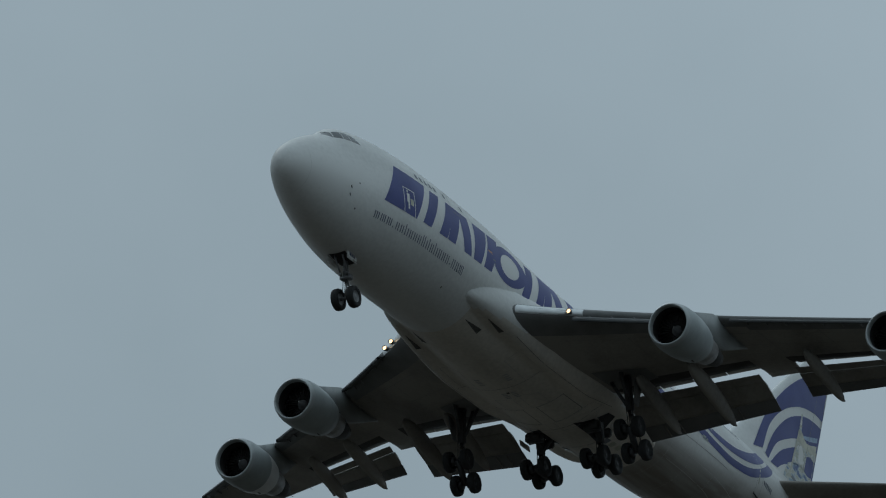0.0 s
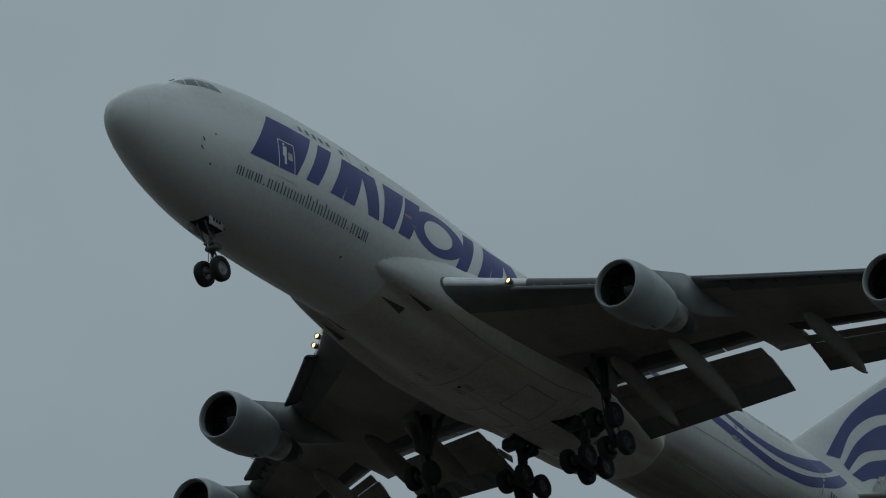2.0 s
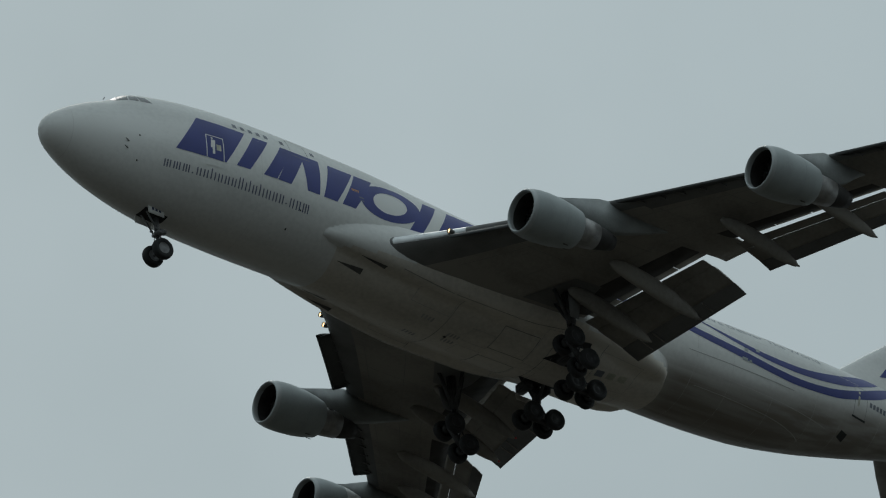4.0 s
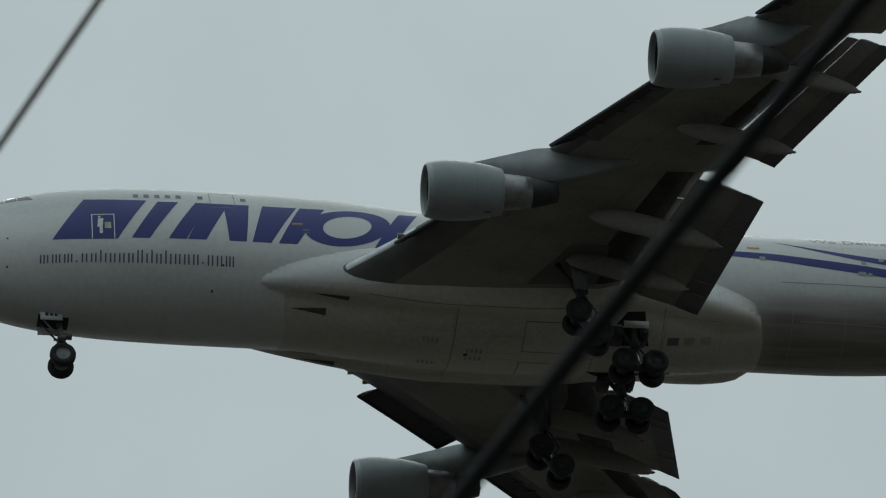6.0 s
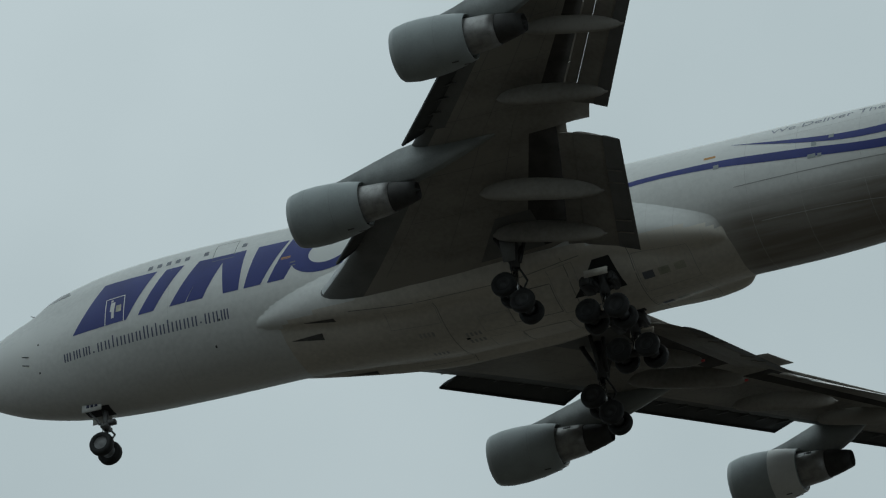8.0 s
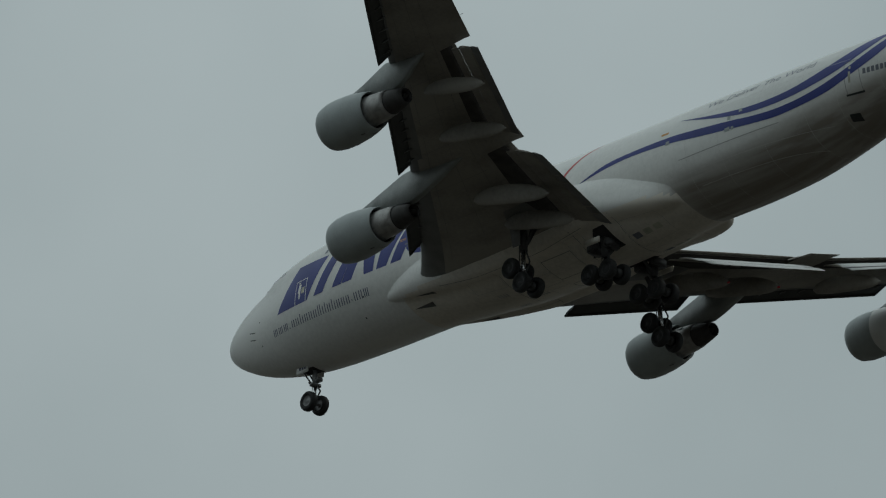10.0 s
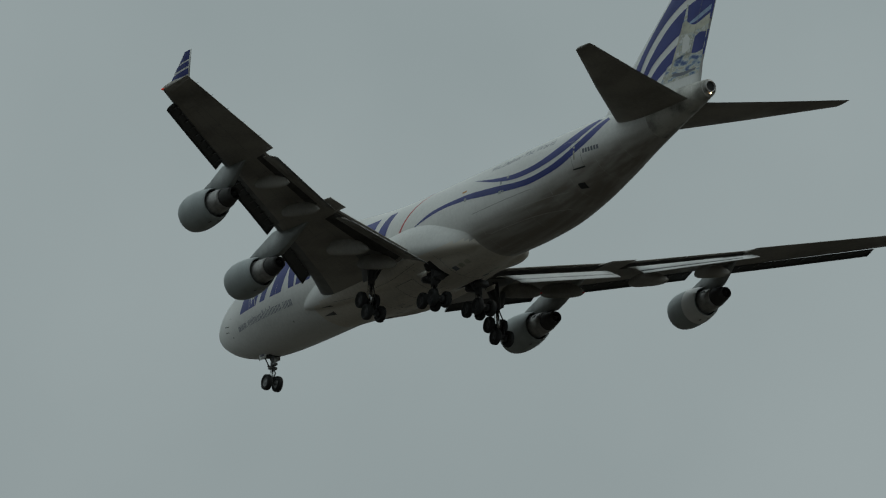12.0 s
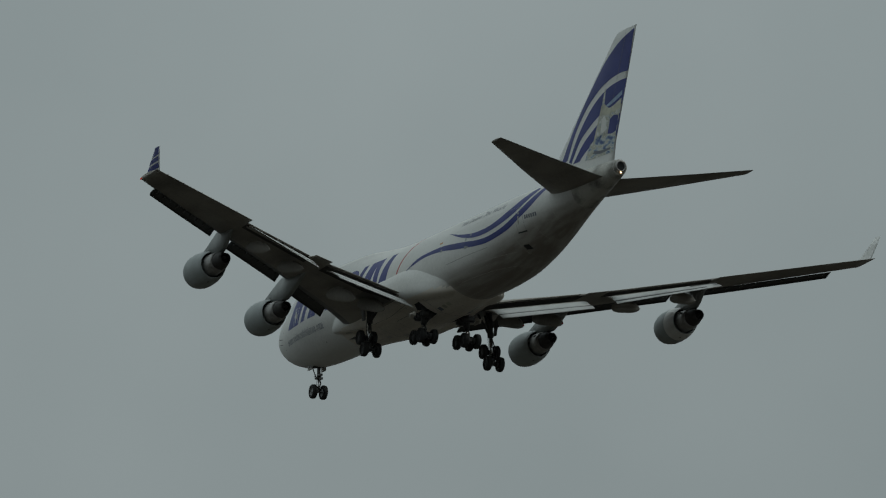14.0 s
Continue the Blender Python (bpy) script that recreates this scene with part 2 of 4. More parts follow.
def loft(rings, caps=True, closed=True, bm=None):
    bm = bm or bmesh.new()
    vs = [[bm.verts.new(p) for p in r] for r in rings]
    n = len(rings[0])
    for a, b in zip(vs, vs[1:]):
        for i in range(n if closed else n - 1):
            j = (i + 1) % n
            bm.faces.new((a[i], a[j], b[j], b[i]))
    if caps and closed:
        bm.faces.new(vs[0])
        bm.faces.new(vs[-1][::-1])
    return bm


def turned(profile, seg=40, axis="x", centre=(0, 0, 0), bm=None, caps=False):
    """A body of revolution from rows of (along, radius)."""
    rings = []
    for a, r in profile:
        ring = []
        for k in range(seg):
            c, s = math.cos(k * math.tau / seg) * r, math.sin(k * math.tau / seg) * r
            p = {"x": (a, c, s), "y": (c, a, s), "z": (c, s, a)}[axis]
            ring.append(tuple(p[i] + centre[i] for i in range(3)))
        rings.append(ring)
    return loft(rings, caps, True, bm)


def rod(a, b, r, seg=12, bm=None, r2=None):
    a, b = Vector(a), Vector(b)
    z = (b - a).normalized()
    x = z.orthogonal().normalized()
    y = z.cross(x)
    ring = lambda p, q: [p + x * math.cos(k * math.tau / seg) * q + y * math.sin(k * math.tau / seg) * q for k in range(seg)]
    return loft([ring(a, r), ring(b, r2 or r)], True, True, bm)


def box(lo, hi, bm=None, bevel=0.0):
    bm = bm or bmesh.new()
    v = [bm.verts.new((x, y, z)) for x in (lo[0], hi[0]) for y in (lo[1], hi[1]) for z in (lo[2], hi[2])]
    fs = [bm.faces.new([v[i] for i in q]) for q in ((0, 1, 3, 2), (4, 6, 7, 5), (0, 4, 5, 1), (2, 3, 7, 6), (0, 2, 6, 4), (1, 5, 7, 3))]
    if bevel:
        bmesh.ops.bevel(bm, geom=list({e for f in fs for e in f.edges}), offset=bevel, segments=2, affect="EDGES")
    return bm


def slab(corners, thick, bm=None):
    """A flat plate from its corner points, thickened along its normal."""
    bm = bm or bmesh.new()
    c = [Vector(p) for p in corners]
    n = (c[1] - c[0]).cross(c[2] - c[0]).normalized() * thick / 2
    return loft([[p - n for p in c], [p + n for p in c]], True, True, bm)


# ---------------------------------------------------------------- ground and overhead lines
def build_ground():
    bm = bmesh.new()
    rings = [[(r * math.cos(k * math.tau / 64), r * math.sin(k * math.tau / 64), 0) for k in range(64)] for r in (0.5, 6, 30, 120, 500, 1500, 4000)]
    loft(rings, False, True, bm)
    bm.faces.new([v for v in bm.verts][:64])
    ob = part("ground", bm, GROUND, None)
    tagged(ob, "dry grass field below the approach path", "ground", "", "structure")


def build_cable(name, across, height, radius, material, label):
    """One overhead line along the row of lines, sagging slightly."""
    along, side = Vector((-0.288, 0.9577, 0)), Vector((0.9577, 0.288, 0))
    bm = bmesh.new()
    rings = []
    for k in range(121):
        s = 9 + (k - 60) * 1.5
        p = Vector(EYE) + side * across + along * s + Vector((0, 0, height + 0.00018 * (s - 9) ** 2))
        rings.append([p + (side * math.cos(a) + Vector((0, 0, 1)) * math.sin(a)) * radius for a in (i * math.tau / 10 for i in range(10))])
    loft(rings, True, True, bm)
    ob = part(name, bm, material, None)
    tagged(ob, label, "cable", "overhead lines")


build_ground()
build_cable("telephone_cable", 3.325, 4.5, 0.0105, DARK_CABLE, "thick black sheathed overhead telephone cable")
for across in (3.955, 3.51, 2.69):
    build_cable("power_line", across, 7.0, 0.0057, CABLE, "thin weathered grey overhead power line")


# ---------------------------------------------------------------- aircraft: fuselage form
Z0 = 0.45
FX = [0, .1, .3, .6, 1, 1.6, 2.3, 3, 3.6, 4.2, 5, 6, 7, 8, 10, 12, 14, 20, 24, 28, 31, 34, 44, 48, 52, 56, 60, 64, 67, 68.6]
FTOP = [0, .43, .77, 1.08, 1.40, 1.82, 2.24, 2.60, 2.86, 3.20, 3.77, 4.11, 4.29, 4.4, 4.52, 4.58, 4.58, 4.42, 4.0, 3.6, 3.45, 3.4, 3.4, 3.4, 3.4, 3.38, 3.3, 3.25, 3.12, 3.0]
FBOT = [0, -.40, -.70, -.97, -1.25, -1.58, -1.92, -2.2, -2.4, -2.57, -2.76, -2.95, -3.07, -3.16, -3.24, -3.25, -3.25, -3.25, -3.25, -3.25, -3.25, -3.25, -3.25, -3.08, -2.45, -1.52, -.45, .6, 1.35, 1.75]
FHALF = [.02, .35, .61, .87, 1.10, 1.37, 1.62, 1.83, 1.99, 2.13, 2.30, 2.50, 2.68, 2.83, 3.05, 3.18, 3.25, 3.25, 3.25, 3.25, 3.25, 3.25, 3.25, 3.2, 2.95, 2.45, 1.8, 1.25, .88, .60]
CX = [0, 4, 8, 44, 50, 55, 60, 64, 68.6]
CZ = [0, 0, 0, 0, .3, .9, 1.5, 1.95, 2.4]


def smooth_table(xs, ys):
    """A monotone cubic through a table."""
    xs, ys = np.array(xs, float), np.array(ys, float)
    h, d = np.diff(xs), np.diff(ys) / np.diff(xs)
    m = np.r_[d[0], np.where(d[:-1] * d[1:] > 0, 2 * d[:-1] * d[1:] / (d[:-1] + d[1:] + 1e-12 * (d[:-1] + d[1:] == 0)), 0), d[-1]]

    def at(x):
        i = int(np.clip(np.searchsorted(xs, x) - 1, 0, len(h) - 1))
        s = min(max((x - xs[i]) / h[i], 0), 1)
        return ((2 * s**3 - 3 * s * s + 1) * ys[i] + (s**3 - 2 * s * s + s) * h[i] * m[i]
                + (-2 * s**3 + 3 * s * s) * ys[i + 1] + (s**3 - s * s) * h[i] * m[i + 1])
    return at


f_top, f_bot, f_half, f_mid = smooth_table(FX, FTOP), smooth_table(FX, FBOT), smooth_table(FX, FHALF), smooth_table(CX, CZ)


def upper_power(x):
    """The upper lobe is narrower than the lower one round the cockpit."""
    return float(np.interp(x, [0, 2, 4.4, 6.2, 8.5, 10], [2, 1.9, 1.5, 1.42, 1.9, 2]))


def body_half(x, z):
    """Half width of the fuselage at a station and height."""
    c = f_mid(x) + Z0
    if z > c:
        d = min(1.0, (z - c) / (f_top(x) + Z0 - c)) ** upper_power(x)
    else:
        d = min(1.0, (c - z) / (c - f_bot(x) - Z0)) ** 2
    return f_half(x) * math.sqrt(max(0.0, 1 - d))


def body_ring(x, seg=112):
    t, b, h, c = f_top(x), f_bot(x), f_half(x), f_mid(x)
    ring = []
    for k in range(seg):
        a = k * math.tau / seg
        s = math.sin(a)
        y = h * math.cos(a) if s <= 0 else math.copysign(h * math.sqrt(max(0, 1 - s ** upper_power(x))), math.cos(a))
        ring.append((x, y, Z0 + c + ((t - c) if s > 0 else (c - b)) * s))
    return ring


def decal(quads, name, material, parent, label="", side=-1, lift=0.012, skin=None, nx=6, ny=5):
    """Paint film on a skin: quads of four (x, z) corners, bottom front, bottom rear, top rear, top front."""
    skin = skin or body_half
    bm = bmesh.new()
    for q in quads:
        grid = []
        for j in range(ny + 1):
            v = j / ny
            row = []
            for i in range(nx + 1):
                u = i / nx
                x, z = ((1 - u) * ((1 - v) * q[0][k] + v * q[3][k]) + u * ((1 - v) * q[1][k] + v * q[2][k]) for k in (0, 1))
                row.append(bm.verts.new((x, side * (skin(x, z) + lift), z)))
            grid.append(row)
        for j in range(ny):
            for i in range(nx):
                bm.faces.new((grid[j][i], grid[j][i + 1], grid[j + 1][i + 1], grid[j + 1][i]))
    bmesh.ops.remove_doubles(bm, verts=bm.verts, dist=.0005)
    return part(name, bm, material, parent, label)


def flowing(points, n=4):
    """A smooth curve through points."""
    p = [np.array(q, float) for q in points]
    p = [2 * p[0] - p[1]] + p + [2 * p[-1] - p[-2]]
    out = []
    for i in range(1, len(p) - 2):
        for k in range(n):
            u = k / n
            out.append(.5 * (2 * p[i] + (p[i + 1] - p[i - 1]) * u + (2 * p[i - 1] - 5 * p[i] + 4 * p[i + 1] - p[i + 2]) * u * u
                             + (3 * p[i] - p[i - 1] - 3 * p[i + 1] + p[i + 2]) * u ** 3))
    return [tuple(q) for q in out] + [tuple(p[-2])]


def band(low, high):
    """Quads between two curves given as equally many (x, z) points."""
    low, high = flowing(low), flowing(high)
    return [(low[i], low[i + 1], high[i + 1], high[i]) for i in range(len(low) - 1)]


def outline(x0, x1, z0, z1, w):
    return [((x0, z0), (x1, z0), (x1, z0 + w), (x0, z0 + w)), ((x0, z1 - w), (x1, z1 - w), (x1, z1), (x0, z1)),
            ((x0, z0), (x0 + w, z0), (x0 + w, z1), (x0, z1)), ((x1 - w, z0), (x1, z0), (x1, z1), (x1 - w, z1))]


aircraft = new("cargo_airliner")
tagged(aircraft, "white four-engined cargo airliner with blue livery, gear and flaps down", "airplane")


def ease(u):
    u = min(1.0, max(0.0, u))
    return u * u * (3 - 2 * u)


def soft_max(a, b, k):
    h = max(0.0, k - abs(a - b)) / k
    return max(a, b) + h * h * k / 4


def fairing_ring(x, seg=112):
    """A flat underside and two long rounded side pods, swelling smoothly out of the body."""
    ahead, behind = min(.999, max(0.0, (25.5 - x) / 8.6)), min(.999, max(0.0, (x - 36.2) / 4.9))
    k = (1 - ahead ** 2) ** .58 * math.sqrt(1 - behind ** 2.6)
    low = min(.5 * ease((x - 16.6) / 9.4) + .5 * min(1.0, max(0.0, (x - 16.6) / 9.4)), 1 - min(1.0, max(0.0, (x - 34.8) / 9.2)) ** 1.2)
    cz = -1.05 - .4 * ahead - .98 * ease((x - 32) / 9.5) - Z0
    late = ease((x - 30) / 7)
    a, high, deep = 1.05 * k + .01, (1.7 + .25 * late) * k + .01, (1.7 - 1.05 * late - .9 * ahead) * k + .01
    cy = math.sqrt(10.55 - cz * cz) - .2 * ahead - .25 * ease((behind - .9) / .1)
    fillet = .25 + .75 * ease((27 - x) / 4)
    ring = []
    for i in range(seg):
        c, s = math.cos(i * math.tau / seg), math.sin(i * math.tau / seg)
        # side pod: the ray from the body axis through its elliptical section
        r = 0.0
        for b in (high, deep):
            p, q = (c / a) ** 2 + (s / b) ** 2, abs(c) * cy / a ** 2 + s * cz / b ** 2
            d = q * q - p * (cy * cy / a ** 2 + cz * cz / b ** 2 - 1)
            r = (q + math.sqrt(d)) / p if d > 0 and q > 0 else 0.0
            if r * s > cz and r:
                break
        # underside: a broad rounded box
        if s < 0:
            box_r = ((abs(c) / (3.98 - .5 * late)) ** 2.1 + (abs(s) / 3.77) ** 2.1) ** (-1 / 2.1)
            r = soft_max(r, 2.95 + (box_r - 2.95) * low * ease((-s - .25) / .35), .35)
        r = soft_max(r, 3.185 - fillet / 4, fillet)
        ring.append((x, r * c, Z0 + r * s))
    return ring


def belly_z(x, y):
    """Height of the underside at a place, of the fairing or of the body."""
    b = min(1.0, abs(y) / f_half(x))
    bz = Z0 + f_mid(x) - (f_mid(x) - f_bot(x)) * math.sqrt(1 - b * b)
    if not 17 < x < 41.3:
        return bz
    low = sorted((p[1], p[2]) for p in fairing_ring(x) if p[2] < -1.2)
    return min(bz, float(np.interp(y, [p[0] for p in low], [p[1] for p in low])))


def belly_decal(quads, name, material, parent, label="", lift=0.012, n=4):
    """Film on the underside: quads of four (x, y) corners."""
    bm = bmesh.new()
    for q in quads:
        g = []
        for j in range(n + 1):
            v = j / n
            g.append([])
            for i in range(n + 1):
                u = i / n
                x, y = ((1 - u) * ((1 - v) * q[0][k] + v * q[3][k]) + u * ((1 - v) * q[1][k] + v * q[2][k]) for k in (0, 1))
                g[-1].append(bm.verts.new((x, y, belly_z(x, y) - lift)))
        for j in range(n):
            for i in range(n):
                bm.faces.new((g[j][i], g[j][i + 1], g[j + 1][i + 1], g[j + 1][i]))
    return part(name, bm, material, parent, label)


def build_fuselage():
    xs = sorted(set([0, .04, .1, .2, .3, .45, .6, .8] + [round(1 + .25 * i, 2) for i in range(0, 29)] + [8.5 + i for i in range(0, 60)] + [67.5, 68.2, 68.6]))
    rings = [body_ring(x) for x in xs]
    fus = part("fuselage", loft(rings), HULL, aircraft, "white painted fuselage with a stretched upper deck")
    cone = [[(p[0], p[1] * 1.004, Z0 + f_mid(x) + (p[2] - Z0 - f_mid(x)) * 1.004) for p in body_ring(x, 40)] for x in (62.6, 63.3, 64, 64.7, 65.3, 66, 66.7, 67.3, 67.9, 68.3, 68.58)]
    cone.append([(68.74, p[1] * .78, Z0 + 2.4 + (p[2] - Z0 - 2.4) * .78) for p in cone[-1]])
    part("tail_cone", loft(cone, False), TAIL, fus, "white tail cone heavily stained with soot")
    tail_end = turned([(68.70, .47), (68.82, .44), (68.86, .36), (68.6, .34), (68.2, .33)], 28, "x", (0, 0, Z0 + 2.42))
    part("exhaust_outlet", tail_end, STEEL, fus, "bare metal auxiliary exhaust outlet")
    part("exhaust_bore", turned([(68.7, .36), (68.71, .001)], 28, "x", (0, 0, Z0 + 2.42)), BLACK, fus)
    part("tail_light", turned([(68.7, .001), (68.82, .06), (68.88, .05), (68.92, .001)], 12, "x", (0, 0, Z0 + 1.90)), TAIL_LAMP, fus, "small glowing tail light")
    xs = [16.9 + 7.6 * (1 - math.cos(i / 18 * math.pi / 2)) for i in range(19)] + [25.5 + i for i in range(11)] + [36.2 + 4.9 * math.sin(i / 20 * math.pi / 2) for i in range(21)] + [41.25, 41.4, 41.7, 42.2, 42.8, 43.4]
    fairing = part("belly_fairing", loft([fairing_ring(x) for x in xs]), BELLY, fus, "off-white wing root fairing stained with grime")
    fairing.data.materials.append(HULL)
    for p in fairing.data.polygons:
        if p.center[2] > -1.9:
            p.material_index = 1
    for x in (37.6, 38.9, 40.1):
        rings = [[(x + d, p[1] * 1.002, Z0 + (p[2] - Z0) * 1.002) for p in fairing_ring(x)] for d in (0, .012)]
        part("panel_seam", loft(rings, False), FAINT, fus)
    return fus


fuselage = build_fuselage()


# ---------------------------------------------------------------- aircraft: wings
wing_le = smooth_table([0, 3.3, 5.8, 31.5], [16.5, 20.5, 23.25, 46.6])
WY = [3.0, 11.38, 11.42, 13.12, 13.16, 20.6, 20.64, 26, 31.45]
WTE = [33.7, 36.35, 38.05, 38.75, 37.3, 41.9, 43.5, 46.8, 50.15]
wing_z = lambda y: -1.2 + (y - 3.3) * 0.118 + (y - 3.3) ** 2 * 0.00045
wing_tilt = lambda y: radians(2.2 - 3.2 * (y - 3) / 28.5)
wing_full = lambda y: np.interp(y, [3, 12.3, 31.45], [35.25, 37.9, 50.15])
FOIL_X = (0, .004, .015, .04, .09, .17, .28, .42, .56, .70, .82, .92, 1.0)


def foil(c, t, camber=0.012):
    """Upper and lower heights of an aerofoil at chord fraction c."""
    h = 5 * t * (0.2969 * math.sqrt(c) - 0.126 * c - 0.3516 * c * c + 0.2843 * c**3 - 0.1036 * c**4)
    m = camber * 4 * c * (1 - c)
    return m + h, m - h


def wing_point(y, x):
    """Upper and lower skin heights of the wing at a span station and an x place."""
    le, full = wing_le(y), wing_full(y)
    c = min(max((x - le) / (full - le), 0), 1)
    u, l = foil(c, np.interp(y, [3, 12, 31.5], [.13, .095, .08]))
    base = wing_z(y) - math.sin(wing_tilt(y)) * (x - le)
    return base + u * (full - le), base + l * (full - le)


def wing_ring(y, te, side):
    le = wing_le(y)
    up, down = [], []
    for c in FOIL_X:
        x = le + c * (te - le)
        u, l = wing_point(y, x)
        if c == 1.0:
            u, l = (u + l) / 2 + .02, (u + l) / 2 - .02
        up.append((x, side * y, u))
        down.append((x, side * y, l))
    return up + down[:0:-1]


def element(front, rear, thick, up=.35):
    """Section ring of a small aerofoil between two (x, z) points."""
    dx, dz = rear[0] - front[0], rear[1] - front[1]
    n = math.hypot(dx, dz)
    nx, nz = -dz / n, dx / n
    ring = []
    for c, h in ((0, 0), (.03, .35), (.12, .75), (.3, 1), (.55, .8), (.8, .42), (1, .03)):
        ring.append((front[0] + dx * c + nx * thick * h * .7, front[1] + dz * c + nz * thick * h * .7))
    for c, h in ((1, -.03), (.8, -.1), (.55, -.2), (.3, -.32), (.12, -.38), (.03, -.25)):
        ring.append((front[0] + dx * c + nx * thick * h * .7, front[1] + dz * c + nz * thick * h * .7))
    return ring


def span_piece(stations):
    """Loft of section rings: rows of (y, ring of (x, z))."""
    return loft([[(x, y, z) for x, z in ring] for y, ring in stations])


def build_flap(wing, side, y0, y1, a0, b0, a1, b1):
    """A triple slotted flap: front point a and trailing point b (x, z) at both ends."""
    # fractions along the bent chord: start, end, thickness
    def bent(a, b, s):
        x = a[0] + (b[0] - a[0]) * (s ** 0.92)
        z = a[1] + (b[1] - a[1]) * (s ** 1.35)
        return x, z
    for nm, s0, s1, th, lab in (("fore_flap", .045, .27, .10, ""), ("mid_flap", .245 if y0 < 10 else .275, .715, .22, ""), ("aft_flap", .70, 1.0, .10, "darker trailing flap segment")):
        st = []
        for k in range(9):
            u = k / 8
            y = y0 + u * (y1 - y0)
            a = tuple(a0[i] + u * (a1[i] - a0[i]) for i in (0, 1))
            b = tuple(b0[i] + u * (b1[i] - b0[i]) for i in (0, 1))
            st.append((side * y, element(bent(a, b, s0), bent(a, b, s1), th * (1 - .3 * u))))
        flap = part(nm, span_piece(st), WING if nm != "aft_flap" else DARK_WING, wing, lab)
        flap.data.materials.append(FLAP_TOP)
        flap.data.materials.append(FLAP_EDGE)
        # upward faces of mid and aft flaps are paler, dark along the front edge
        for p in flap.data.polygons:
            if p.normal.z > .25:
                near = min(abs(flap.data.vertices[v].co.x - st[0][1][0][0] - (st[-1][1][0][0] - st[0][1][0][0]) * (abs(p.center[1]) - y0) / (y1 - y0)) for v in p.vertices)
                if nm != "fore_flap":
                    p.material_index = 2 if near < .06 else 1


def build_canoe(wing, side, y, x0, z0, x1, z1, r):
    """Flap track fairing: a canoe from its nose to its drooping tail."""
    rings = []
    for k in range(25):
        u = k / 24
        prof = max(0.0, 1 - abs(2 * u ** .9 - 1) ** 2.6) ** .62 + .015
        x, z = x0 + (x1 - x0) * u, z0 + (z1 - z0) * u ** 1.5
        rings.append([(x, side * y + .62 * r * prof * math.cos(a), z + 1.15 * r * prof * math.sin(a)) for a in (i * math.tau / 16 for i in range(16))])
    canoe = part("flap_track_fairing", loft(rings), WING, wing, "grey canoe-shaped flap track fairing")
    part("tail_cap", turned([(x1 - .12, .07), (x1 - .03, .065), (x1 + .05, .03), (x1 + .06, .001)], 12, "x", (0, side * y, z1)), RED if y < 10 and side > 0 else WING, canoe, "small red tail cap" if y < 10 and side > 0 else "")


def wing_blade(x, z):
    """Outer face of the winglet."""
    u = min(1.0, max(0.0, (z - wing_z(31.4) + .02) / 1.85))
    le, ch = 46.95 + 2.9 * u, 3.0 - 2.0 * u
    return 31.1 + .2 * u ** .5 + .25 * u + foil(min(1, max(0, (x - le) / ch)), .08, 0)[0] * ch


def build_krueger(wing, side, y0, y1, chord=0.95):
    st = []
    for k in range(11):
        y = y0 + (y1 - y0) * k / 10
        le, z = wing_le(y), wing_z(y)
        front = (le - .72 * chord, z - (.58 if y0 < 10 else .40) * chord)
        rear = (le + .32, z - .14)
        ring = element(front, rear, .15)
        # rolled bull nose under the drooped edge
        nose = [(front[0] + .10 * math.cos(a) + .06, front[1] + .10 * math.sin(a) - .02) for a in (math.pi * k / 4 for k in range(3, 9))]
        st.append((side * y, ring[1:] + nose))
    flap = part("leading_edge_flap", span_piece(st), SLAT, wing, "drooped leading edge flap panel")
    for k in range(max(3, int((y1 - y0) / .8))):
        y = y0 + (k + .5) * (y1 - y0) / max(3, int((y1 - y0) / .8))
        le, z = wing_le(y), wing_z(y)
        part("hinge_arm", box((le - .2, side * y - .02, z - .30), (le + .5, side * y + .02, z - .2)), STRUT, flap)


